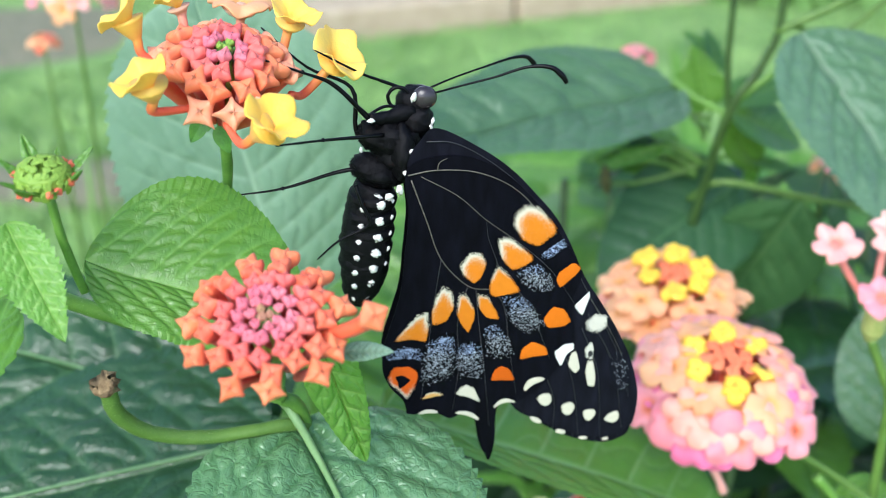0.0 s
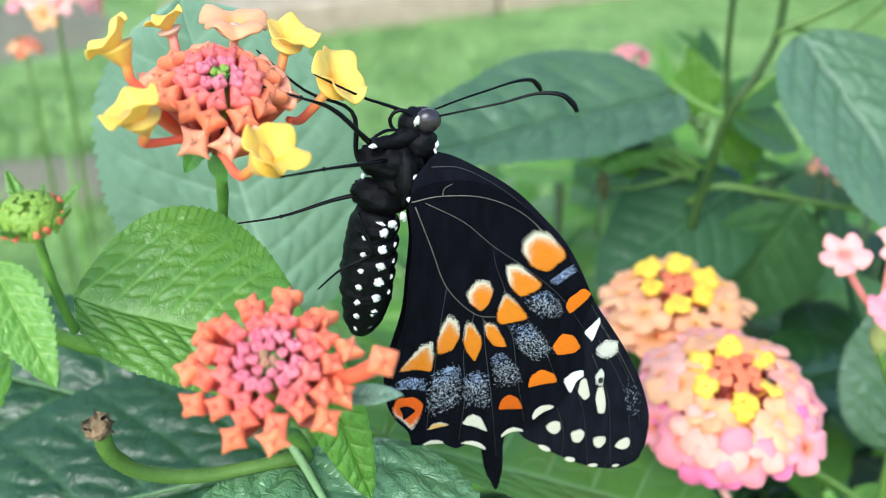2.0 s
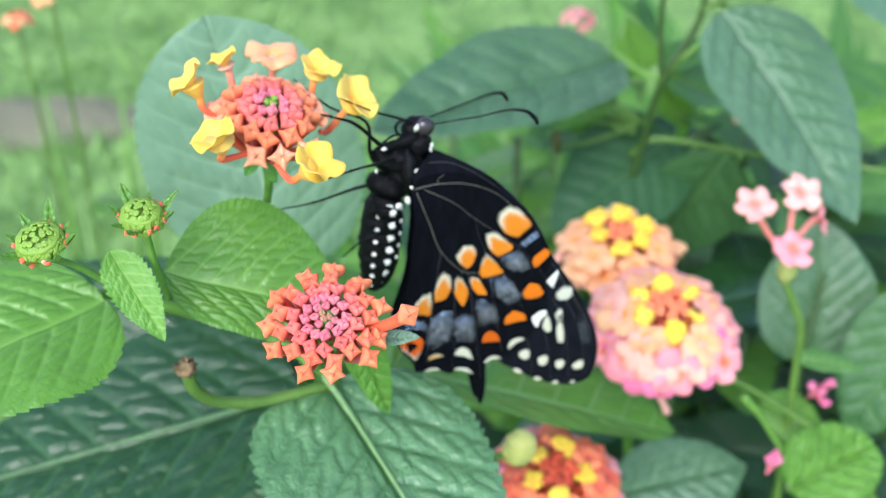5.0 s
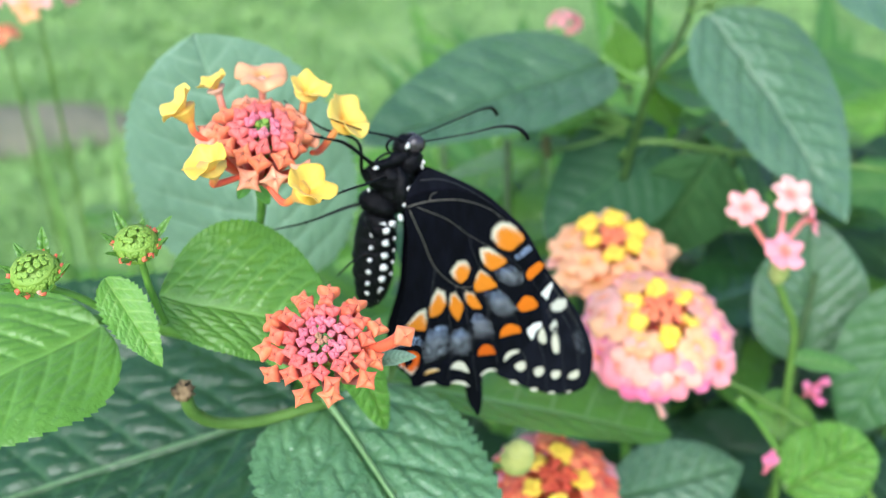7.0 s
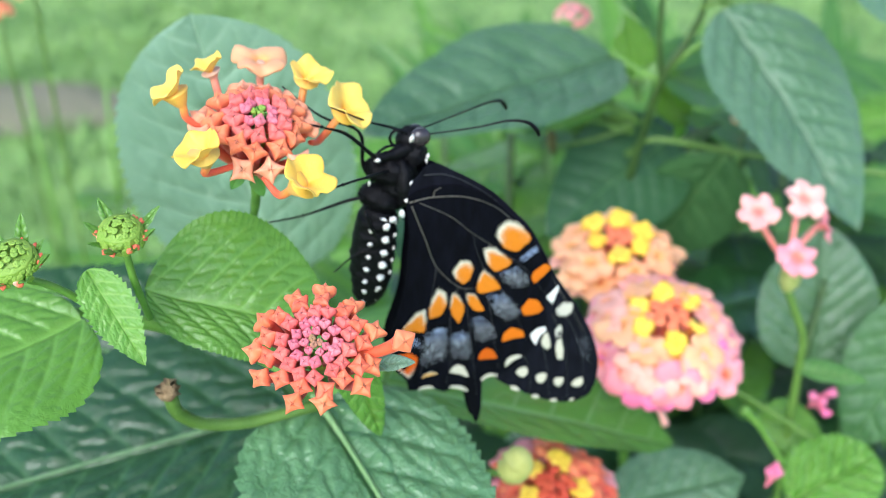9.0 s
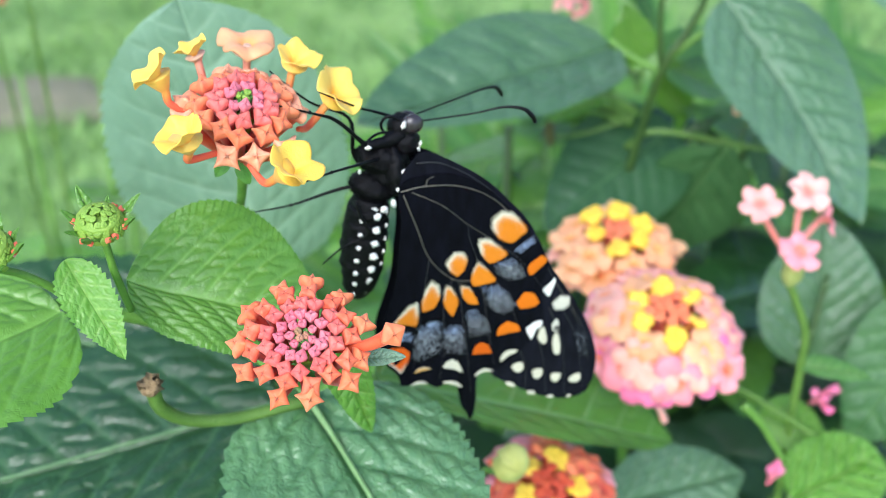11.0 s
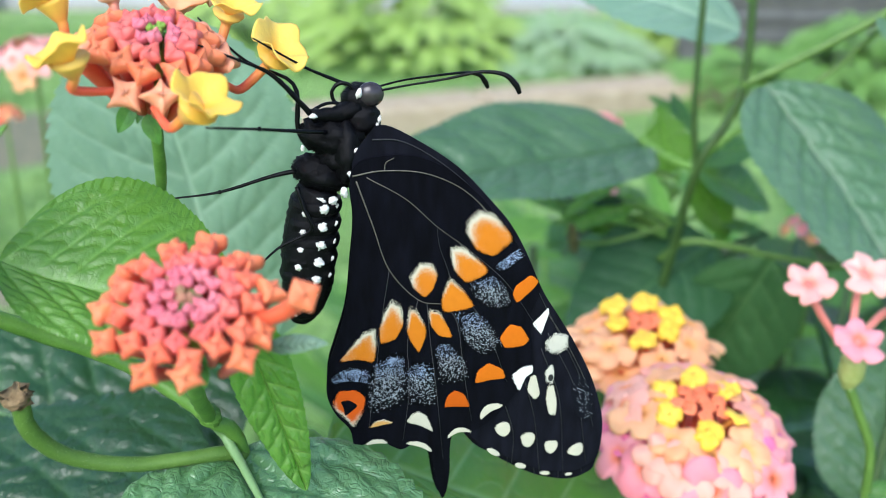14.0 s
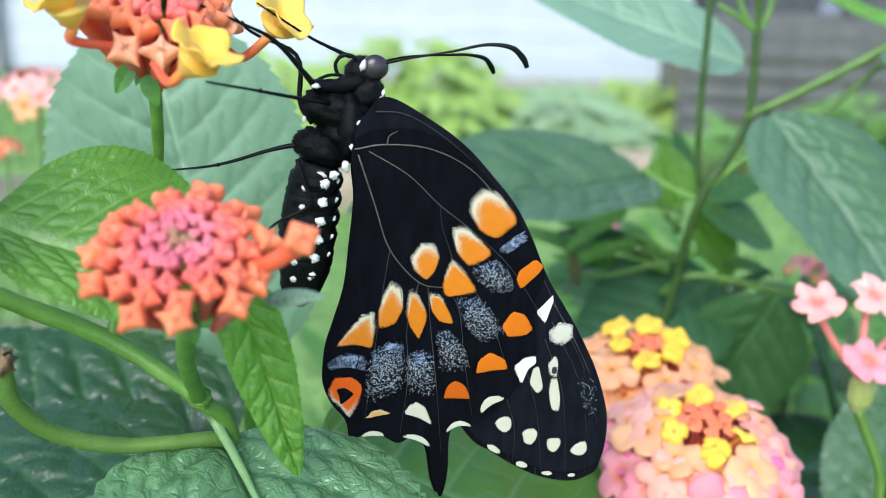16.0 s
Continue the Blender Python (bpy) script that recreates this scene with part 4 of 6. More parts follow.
leaf(wet, (-0.0182, 0.1065, 0.7692), (0.0035, 0.0630, 0.7610), (0.22, -0.30, 1), 0.036, LEAF_WET_SHEEN, fold=0.03, droop=0.03, quilt=0.00065, veins=7, nu=190, nv=91, teeth=24, belly=0.35)
stem(wet, [(-0.0365, 0.0940, 0.7830), (-0.0362, 0.0948, 0.7790), (-0.0335, 0.0970, 0.7745), (-0.0275, 0.1005, 0.7712), (-0.0187, 0.1045, 0.7700), (-0.0165, 0.1075, 0.7670)], [0.0010, 0.00095, 0.00088, 0.00085, 0.00085, 0.0009], STEM_MID, name="broken_stalk")
fuzz(wet, [(-0.0365, 0.0940, 0.7830), (-0.0362, 0.0948, 0.7790), (-0.0335, 0.0970, 0.7745), (-0.0275, 0.1005, 0.7712), (-0.0187, 0.1045, 0.7700)], 0.00085, 700, 0.00035, 5)
part("stub_end", tube("stub_end", [(0, 0, -0.0005), (0, 0, 0.0003), (0, 0, 0.0009), (0, 0, 0.0003)], [0.0010, 0.0012, 0.0012, 0.0004], DRY, 18, 6, 0.9), wet, "dry brown broken end", wet.matrix_basis.inverted() @ axis_frame((-0.0365, 0.0939, 0.7832), (-0.1, -0.35, 1)))

under = branch("broad green lantana leaf under the butterfly", (-0.0029, 0.1180, 0.7590))
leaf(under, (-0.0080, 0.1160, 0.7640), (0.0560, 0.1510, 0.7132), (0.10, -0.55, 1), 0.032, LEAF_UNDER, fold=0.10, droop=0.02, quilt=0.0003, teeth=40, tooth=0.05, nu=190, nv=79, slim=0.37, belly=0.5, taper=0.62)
stem(under, [(-0.0080, 0.1160, 0.7640), (-0.0130, 0.1150, 0.7560), (-0.012, 0.118, 0.66)], [0.0008, 0.0012, 0.0018])

stem(wet, [(-0.0270, 0.1400, 0.7435), (-0.0225, 0.1310, 0.7440), (-0.0150, 0.1140, 0.7420)], [0.0006, 0.0007, 0.0008], name="leaf_stalk")
stem(wet, [(-0.0250, 0.1270, 0.7500), (-0.0205, 0.1190, 0.7500), (-0.0160, 0.1120, 0.7480)], [0.0006, 0.0008, 0.0009], name="leaf_stalk")

back = branch("broad grey-green lantana leaf behind the flower", (-0.0328, 0.1350, 0.7700))
leaf(back, (-0.0285, 0.1680, 0.7500), (-0.0372, 0.1540, 0.8100), (0.05, -0.85, 0.35), 0.043, LEAF_BACK, fold=0.05, droop=0.06, quilt=0.0004, veins=9, nu=190, nv=79, teeth=30, belly=0.45, taper=0.5)
stem(back, [(-0.0285, 0.1680, 0.7505), (-0.0265, 0.1700, 0.7400), (-0.02, 0.17, 0.66)], [0.0008, 0.0012, 0.0018])

right = branch("tall lantana branch with forked green stems", (0.0625, 0.2300, 0.7440))
stem(right, [(0.0550, 0.2400, 0.60), (0.0580, 0.2350, 0.7000), (0.0625, 0.2300, 0.7447), (0.0650, 0.2250, 0.7659), (0.0707, 0.2250, 0.7768), (0.0733, 0.2250, 0.7867), (0.0727, 0.2250, 0.8081), (0.072, 0.225, 0.84)], [0.0025, 0.0013, 0.0011, 0.0010, 0.0009, 0.0009, 0.0009], STEM_DARK)
stem(right, [(0.0648, 0.2252, 0.7640), (0.0628, 0.2250, 0.7800), (0.0624, 0.2250, 0.8079), (0.062, 0.226, 0.84)], [0.0008, 0.0007], STEM_DARK)
stem(right, [(0.0725, 0.2250, 0.7840), (0.0840, 0.2230, 0.7905), (0.0984, 0.2200, 0.7999), (0.115, 0.217, 0.812)], [0.0009, 0.0010], STEM_MID)
stem(right, [(0.0660, 0.2250, 0.7680), (0.0720, 0.2250, 0.7735), (0.0790, 0.2248, 0.7785)], [0.0009, 0.0008])
stem(right, [(0.0645, 0.2255, 0.7650), (0.0590, 0.2300, 0.7665), (0.0535, 0.2345, 0.7695)], [0.0008, 0.0007])
stem(right, [(0.0600, 0.2330, 0.7400), (0.0672, 0.2300, 0.7459), (0.0894, 0.2250, 0.7434), (0.1247, 0.2100, 0.7435)], [0.0008, 0.0008, 0.0008], STEM_MID)
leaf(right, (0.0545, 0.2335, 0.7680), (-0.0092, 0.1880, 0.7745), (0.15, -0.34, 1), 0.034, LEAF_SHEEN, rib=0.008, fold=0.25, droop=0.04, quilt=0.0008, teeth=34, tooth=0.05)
leaf(right, (0.0755, 0.2180, 0.7860), (0.1045, 0.1810, 0.7500), (0.25, -0.40, 0.9), 0.044, LEAF_HIGHLIGHT, rib=0.008, fold=0.15, droop=0.10, quilt=0.0008, teeth=30, belly=0.45)
leaf(right, (0.0760, 0.2440, 0.7400), (0.0380, 0.2150, 0.7290), (0.1, -0.65, 0.8), 0.034, LEAF_DULL, fold=0.1, droop=0.1, quilt=0.0003, teeth=26)
leaf(right, (0.0740, 0.2350, 0.7940), (0.0200, 0.2400, 0.8120), (0.0, -0.55, 0.9), 0.026, LEAF_BACK, fold=0.15, droop=0.0, quilt=0.0004)
leaf(right, (0.0984, 0.2200, 0.7999), (0.1300, 0.1950, 0.7820), (0.1, -0.3, 1), 0.030, LEAF_HIGHLIGHT, fold=0.12, droop=0.06, quilt=0.0005)
leaf(right, (0.0600, 0.2500, 0.7480), (0.0380, 0.2750, 0.7480), (0.0, -0.4, 1), 0.010, LEAF_BRIGHT, fold=0.15, droop=0.05, quilt=0.0004)
leaf(right, (0.0894, 0.2250, 0.7430), (0.1150, 0.2450, 0.7000), (0.1, -0.5, 0.9), 0.036, LEAF_DULL, fold=0.15, droop=0.05, quilt=0.0005)
leaf(right, (0.0850, 0.2260, 0.7430), (0.0720, 0.2450, 0.6950), (0.1, -0.6, 0.7), 0.030, LEAF_GREY, fold=0.15, droop=0.05, quilt=0.0005)
leaf(right, (0.0655, 0.2480, 0.7570), (0.0605, 0.2500, 0.7730), (-0.2, -0.9, 0.2), 0.012, LEAF_BRIGHT, fold=0.2, droop=0.05, quilt=0.0004, nu=40, nv=17)
leaf(right, (0.0690, 0.2420, 0.7600), (0.0930, 0.2500, 0.7480), (0.1, -0.6, 0.8), 0.016, LEAF_MID, fold=0.2, droop=0.08, quilt=0.0004, nu=40, nv=17)
leaf(right, (0.0680, 0.2420, 0.7590), (0.0830, 0.2480, 0.7400), (-0.1, -0.7, 0.6), 0.013, LEAF_BRIGHT, fold=0.2, droop=0.08, quilt=0.0004, nu=40, nv=17)
leaf(right, (0.0690, 0.2450, 0.7600), (0.0910, 0.2560, 0.7640), (0.0, -0.4, 0.9), 0.011, LEAF_MID, fold=0.2, droop=0.08, quilt=0.0004, nu=40, nv=17)
stem(right, [(0.0735, 0.2250, 0.7860), (0.0870, 0.2260, 0.7835), (0.1010, 0.2250, 0.7964), (0.118, 0.222, 0.812)], [0.0006, 0.0006, 0.0007], STEM_MID)
leaf(right, (0.0830, 0.2250, 0.8110), (0.1130, 0.2230, 0.7970), (0.3, -0.5, 0.9), 0.007, LEAF_YOUNG, fold=0.3, droop=-0.12, quilt=0.0003, nu=50, nv=17)
stem(right, [(0.0727, 0.2250, 0.8100), (0.0780, 0.2250, 0.8118), (0.0830, 0.2250, 0.8110)], [0.0004, 0.0004], name="leaf_stalk")
for end in ((0.0640, 0.2250, 0.8075), (0.0673, 0.2250, 0.8110), (0.0760, 0.2250, 0.8120)):
    stem(right, [(0.0728, 0.2250, 0.8020), ((0.0728 + end[0]) / 2, 0.2245, 0.8050), end], [0.0006, 0.0005], name="leaf_stalk")


def twigs():
    """Short side shoots with narrow young leaves round the fork of the tall branch."""
    rng = random.Random(9)
    small = []
    for k, mat in enumerate((LEAF_BRIGHT, LEAF_YOUNG, LEAF_BRIGHT, LEAF_YOUNG, LEAF_MID, LEAF_DARK)):
        v, f, vn = leaf_data(0.018, 0.0048, 80 + k, 28, 11, 10, 0.06, 0.25, 0.15, 0.0003, 6)
        small.append(raw("leaf", v, f, mat, vein=vn))
    inv = right.matrix_basis.inverted()
    for k in range(16):
        z = 0.734 + 0.026 * rng.random()
        p = Vector((0.0625 + 0.10 * (z - 0.745), 0.238, z))
        a = rng.uniform(0, 6.283)
        d = Vector((math.cos(a), 0.8 * abs(math.sin(a)) + 0.1, rng.uniform(-0.2, 0.4)))
        e = p + d.normalized() * rng.uniform(0.010, 0.030)
        stem(right, [p, p.lerp(e, 0.5) + Vector((0, 0, 0.0015)), e], [0.0006, 0.00045], STEM if k % 2 else STEM_MID, name="shoot", seg=7)
        for q in range(2):
            out = d + Vector([rng.uniform(-0.8, 0.8) for _ in "xyz"])
            part("leaf", small[rng.randrange(6)], right, "", inv @ frame_from(p.lerp(e, 1.0 - 0.2 * q), out, Vector((0, -0.5, 0.9))))


twigs()
stem(right, [(0.0600, 0.2330, 0.7480), (0.0480, 0.2320, 0.7450), (0.0385, 0.2280, 0.7462)], [0.0006, 0.0005], STEM_MID, name="shoot")
part("withered_bud", tube("withered_bud", [(0, 0, -0.004), (0, 0, -0.001), (0, 0, 0.002), (0, 0, 0.004)], [0.0007, 0.0014, 0.0012, 0.0004], plain_material("withered green-brown bud", (0.05, 0.055, 0.015), (0.13, 0.12, 0.04), 700.0, 0.8, 0.8), 12, 5, 0.6), right, "brown withered bud", right.matrix_basis.inverted() @ axis_frame((0.0385, 0.2280, 0.7475), (-0.2, -0.2, 1)))
side = branch("lantana branch with rounded leaves and small pink buds", (0.0950, 0.1800, 0.7000))
stem(side, [(0.098, 0.185, 0.60), (0.0970, 0.1830, 0.6800), (0.0950, 0.1800, 0.7070), (0.1000, 0.1880, 0.7280)], [0.002, 0.0010, 0.0006], STEM_DARK)
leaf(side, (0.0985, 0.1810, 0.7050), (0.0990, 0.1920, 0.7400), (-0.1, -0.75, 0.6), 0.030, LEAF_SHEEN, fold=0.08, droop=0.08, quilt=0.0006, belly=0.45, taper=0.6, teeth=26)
leaf(side, (0.1200, 0.1700, 0.7350), (0.1000, 0.1600, 0.6980), (-0.35, -0.7, 0.5), 0.026, LEAF_GREY, fold=0.08, droop=0.06, quilt=0.0005)
leaf(side, (0.0780, 0.1400, 0.7040), (0.0995, 0.1470, 0.7100), (0.0, -0.5, 0.9), 0.0205, LEAF_YOUNG, fold=0.18, droop=0.06, quilt=0.0017, veins=6, belly=0.34, taper=0.46, teeth=13, tooth=0.12, wave=0.08)
leaf(side, (0.0770, 0.1600, 0.7110), (0.0915, 0.1550, 0.7070), (0.0, -0.5, 0.9), 0.013, LEAF_BRIGHT, fold=0.15, droop=0.04, quilt=0.0005)
leaf(side, (0.0420, 0.1500, 0.6950), (0.0780, 0.1600, 0.6930), (0.0, -0.55, 0.9), 0.022, LEAF_HIGHLIGHT, fold=0.1, droop=0.06, quilt=0.0007)
leaf(side, (0.0800, 0.1555, 0.7290), (0.0960, 0.1520, 0.7270), (0.0, -0.3, 1), 0.006, LEAF_MID, fold=0.2, droop=0.04, quilt=0.0003)
stem(side, [(0.0950, 0.1800, 0.7000), (0.0810, 0.1600, 0.7080), (0.0780, 0.1400, 0.7040)], [0.0007, 0.0006], STEM_MID)
stem(side, [(0.0658, 0.1452, 0.7274), (0.0706, 0.1446, 0.7215), (0.0761, 0.1432, 0.7126)], [0.0010, 0.0007, 0.0006], STEM, name="shoot")
small_bud = star_bud_mesh("bud", PETAL_MAGENTA, 0.0012, 0.0026, 0.003, 0.0005, 1.2, 12)
for p, d in (((0.0904, 0.1600, 0.7140), (0.3, -0.6, 0.8)), ((0.0922, 0.1605, 0.7160), (0.6, -0.5, 0.8)), ((0.0886, 0.1602, 0.7155), (-0.3, -0.4, 0.9)), ((0.0912, 0.1590, 0.7125), (0.2, -0.9, 0.2)), ((0.0743, 0.1426, 0.7114), (0.1, -0.2, 1)), ((0.0751, 0.1432, 0.7092), (0.3, -0.2, 1)), ((0.0737, 0.1430, 0.7100), (-0.2, -0.3, 1))):
    part("bud", small_bud, side, "", side.matrix_basis.inverted() @ axis_frame(p, d, p[0] * 900))
droop = part("withered_floret", tube("withered_floret", [(0, 0, 0), (0.0005, 0, -0.003), (0.0020, 0, -0.006), (0.0030, 0, -0.0085)], [0.0006, 0.0008, 0.0007, 0.0009], PETAL_PALE, 8, 4), pink, "withered pale floret hanging below", pink.matrix_basis.inverted() @ Matrix.Translation((0.0478, 0.1480, 0.7300)))


def thicket():
    """The shaded inside of the shrub, leaf behind leaf on its own stems."""
    rng = random.Random(21)
    shapes = []
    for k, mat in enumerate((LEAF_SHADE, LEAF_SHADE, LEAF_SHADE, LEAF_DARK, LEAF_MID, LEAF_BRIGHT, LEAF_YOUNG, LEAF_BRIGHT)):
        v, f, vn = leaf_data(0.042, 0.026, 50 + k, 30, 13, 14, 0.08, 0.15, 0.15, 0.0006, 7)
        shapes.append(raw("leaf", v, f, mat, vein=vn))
    roots = ((0.02, 0.16), (0.06, 0.20), (0.10, 0.24), (0.14, 0.21), (0.06, 0.30), (0.13, 0.30), (0.00, 0.22), (-0.03, 0.17), (0.17, 0.27), (0.10, 0.36), (0.19, 0.36),
             (0.035, 0.26), (0.07, 0.265), (0.105, 0.275), (0.03, 0.33), (0.15, 0.34), (0.20, 0.30), (0.065, 0.37), (0.24, 0.38))
    for n, (x, y) in enumerate(roots):
        tall_ = 0.66 + 0.05 * rng.random() - (0.04 if n in (6, 7) else 0) if n < 11 else 0.838 - 0.40 * y - 0.012 + 0.02 * rng.random()
        b = branch("leafy lantana branch in the shade of the shrub", (x, y, 0.0))
        lean = (rng.uniform(-0.02, 0.02), rng.uniform(-0.02, 0.02))
        stem(b, [(x, y, -0.01), (x, y, 0.3), (x + lean[0], y + lean[1], tall_)], [0.005, 0.003, 0.0012], STEM_DARK, seg=8)
        for k in range(26):
            z = tall_ - 0.012 * k * rng.uniform(0.8, 1.1)
            a = k * 1.57 + rng.uniform(-0.5, 0.5)
            out = Vector((math.cos(a), math.sin(a), rng.uniform(-0.35, 0.25)))
            s = min(1.0, (z - 0.0) / tall_)
            p = Vector((lean[0] * s, lean[1] * s, z))
            # Shade by colour: first eleven roots take dark leaves, the others bright ones.
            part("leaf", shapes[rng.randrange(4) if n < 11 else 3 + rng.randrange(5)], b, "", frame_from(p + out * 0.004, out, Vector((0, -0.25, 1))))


thicket()


def far_plant(at, high, seed, spread, n, head, label):
    """A lower lantana plant further off, in leaf and flower."""
    rng = random.Random(seed)
    b = thing("lantana_plant", label, "plant", (at[0], at[1], 0))
    v, f, vn = leaf_data(0.045, 0.026, seed, 24, 11, 12, 0.08, 0.15, 0.2, 0.0005, 7)
    meshes = [raw("leaf", v, f, m, vein=vn) for m in (LEAF_BRIGHT, LEAF_YOUNG, LEAF_MID)]
    for k in range(n):
        a = k * 2.39996
        r = spread * math.sqrt((k + 0.5) / n)
        z = high * rng.uniform(0.3, 0.97) * (1 - 0.25 * r / spread)
        p = Vector((r * math.cos(a), r * math.sin(a), z))
        if any(math.hypot(p.x + at[0] - h[0], p.y + at[1] - h[1]) < 0.045 and z > h[2] - 0.022 for h, _, _ in head):
            continue
        part("leaf", meshes[k % 3], b, "", frame_from(p, (math.cos(a), math.sin(a), rng.uniform(-0.4, 0.3)), (0, -0.3, 1)))
    for k in range(7 if n > 60 else 3):
        a = k * 0.9
        e = (0.7 * spread * math.cos(a), 0.7 * spread * math.sin(a), high * 0.92)
        part("stem", tube("stem", [(0, 0, -0.01), (e[0] * 0.5, e[1] * 0.5, high * 0.5), e], [0.0035, 0.0012], STEM, 6), b)
    for at_, r, kinds in head:
        q = Vector(at_)
        fl = [limb_mesh("floret", m, r * 0.36, 5, 0.15, 0.08, seed, 20) for m in (PETAL_ROSE, PETAL_PALE, PETAL_PEACH, PETAL_CORAL)]
        h = thing("lantana_flower", "small pink and coral lantana head further off", "flower", q)
        for qq, a, p, nrm, g in dome(17, r, r * 0.75, 1.6, 0, 0.25, seed):
            part("floret", fl[kinds[g.randrange(len(kinds))]], h, "", axis_frame(p, nrm, g.uniform(0, 6)))
        e = Vector((at[0], at[1], high * 0.6)) - q
        part("stem", tube("stem", [(0, 0, r * 0.4), (e.x * 0.3, e.y * 0.3, e.z * 0.5 - 0.01), e], [0.0007, 0.0008, 0.0010], STEM_MID, 6), h)


far_plant((0.10, 0.38), 0.742, 31, 0.13, 190, (((0.0569, 0.300, 0.7535), 0.0055, (0, 1)), ((0.0515, 0.262, 0.7440), 0.0068, (0, 1)), ((0.1236, 0.29, 0.7225), 0.0080, (0, 1)), ((0.1010, 0.252, 0.7395), 0.0052, (0, 2)), ((0.0977, 0.29, 0.7085), 0.0060, (2, 3))), "green lantana plant with small pink heads")
far_plant((0.045, 0.335), 0.735, 37, 0.045, 44, (), "low lantana plant with bright young leaves")
far_plant((0.105, 0.42), 0.752, 41, 0.085, 80, (), "leafy lantana plant with bright green leaves")
far_plant((-0.16, 0.42), 0.725, 33, 0.065, 48, (((-0.1120, 0.318, 0.7660), 0.0125, (0, 1, 1, 2)), ((-0.133, 0.342, 0.7450), 0.0050, (2, 3))), "slender lantana plant with a pink head")


# ---- the butterfly ----
def wing_black(name, low, high):
    m, t, b = material(name)
    where = coords(t)
    stretch = t.nodes.new("ShaderNodeMapping")
    stretch.inputs["Scale"].default_value = (1.0, 1.0, 0.25)
    stretch.inputs["Rotation"].default_value = (0, radians(-20), 0)
    t.links.new(where, stretch.inputs["Vector"])
    streak = noise_tex(t, 900.0, 4.0, stretch.outputs["Vector"])
    fine = noise_tex(t, 9000.0, 2.0, where)
    t.links.new(ramp(t, maths(t, "ADD", maths(t, "MULTIPLY", streak, 0.6), maths(t, "MULTIPLY", fine, 0.4)), ((0.3, low), (0.75, high))), b.inputs["Base Color"])
    b.inputs["Roughness"].default_value = 0.55
    b.inputs["Specular IOR Level"].default_value = 0.04
    bumped(t, b, streak, 0.5, 0.0002)
    return m


def scale_material(name, core, rim=None, speckle=0.0, fray=0.12, mottle=0.82, grain_scale=15000.0, reach=0.22, ground=(0.0013, 0.0014, 0.0028), blue=False):
    """Coloured wing scales: a finely frayed edge into the black, a pale rim on one side, or loose dust."""
    m, t, b = material(name)
    where = coords(t)
    grain = node(t, "ShaderNodeTexVoronoi", Scale=grain_scale)
    grain.feature = "F1"
    t.links.new(where, grain.inputs["Vector"])
    rnd = t.nodes.new("ShaderNodeSeparateColor")
    t.links.new(grain.outputs["Color"], rnd.inputs[0])
    r = rnd.outputs[0]
    n = noise_tex(t, 1400.0, 3.0, where)
    base = mixed(t, n, tuple(c * mottle for c in core), core)
    base = mixed(t, maths(t, "MULTIPLY", rnd.outputs[1], 0.35), base, tuple(c * 0.72 for c in core))
    edge = attribute(t, "edge")
    ragged = fray
    if rim:
        bare = attribute(t, "tip")
        tip = maths(t, "ADD", bare, maths(t, "MULTIPLY", maths(t, "SUBTRACT", r, 0.5), 0.30))
        base = mixed(t, ramp(t, tip, ((reach, (0, 0, 0)), (reach + 0.26, (1, 1, 1)))), base, rim)
        ragged = maths(t, "ADD", maths(t, "MULTIPLY", bare, 0.34), fray)
    if speckle:
        fade = maths(t, "SUBTRACT", 1.0, maths(t, "POWER", edge, 3.2))
        rise = attribute(t, "rise")
        cover = maths(t, "MULTIPLY", fade, maths(t, "ADD", maths(t, "MULTIPLY", maths(t, "ADD", n, rise), 0.8 * speckle), 0.45 * speckle))
        if blue:
            base = mixed(t, ramp(t, maths(t, "ADD", rise, maths(t, "MULTIPLY", n, 0.4)), ((0.75, (0, 0, 0)), (1.1, (0.8, 0.8, 0.8)))), base, (0.33, 0.43, 0.64))
        keep = maths(t, "LESS_THAN", r, cover)
    else:
        keep = maths(t, "LESS_THAN", edge, maths(t, "SUBTRACT", 1.0, maths(t, "MULTIPLY", r, ragged)))
    t.links.new(mixed(t, keep, ground, base), b.inputs["Base Color"])
    b.inputs["Roughness"].default_value = 0.7
    b.inputs["Specular IOR Level"].default_value = 0.05
    bumped(t, b, r, 0.3, 0.00005)
    return m


WING = wing_black("black hindwing scales", (0.0008, 0.0008, 0.0013), (0.0052, 0.0056, 0.0100))
WING_FORE = wing_black("blue-black forewing scales", (0.0022, 0.0023, 0.0034), (0.0105, 0.0112, 0.0185))
CREAM = (0.54, 0.52, 0.40)
SPOT_ORANGE = scale_material("orange wing scales", (0.60, 0.195, 0.012), CREAM, fray=0.12, reach=0.13)
SPOT_THIN = scale_material("orange wing scales with a thin rim", (0.60, 0.195, 0.012), CREAM, fray=0.12, reach=0.34)
SPOT_FULL = scale_material("deep orange wing scales", (0.58, 0.150, 0.007), fray=0.08)
SPOT_RED = scale_material("red-orange wing scales", (0.50, 0.10, 0.006), fray=0.08)
SPOT_EYE = scale_material("red-orange eyespot scales", (0.62, 0.105, 0.009), CREAM, fray=0.07, reach=0.34)
SPOT_CREAM = scale_material("cream wing scales", CREAM, fray=0.16, mottle=0.9)
SPOT_WHITE = scale_material("white wing scales", (0.72, 0.72, 0.68), fray=0.12, mottle=0.92)
SPOT_SOFT = scale_material("dusty cream wing scales", (0.55, 0.54, 0.45), speckle=1.0, ground=(0.005, 0.0055, 0.009))
SPOT_TAN = scale_material("cream and orange scales", (0.60, 0.34, 0.10), CREAM, fray=0.12)
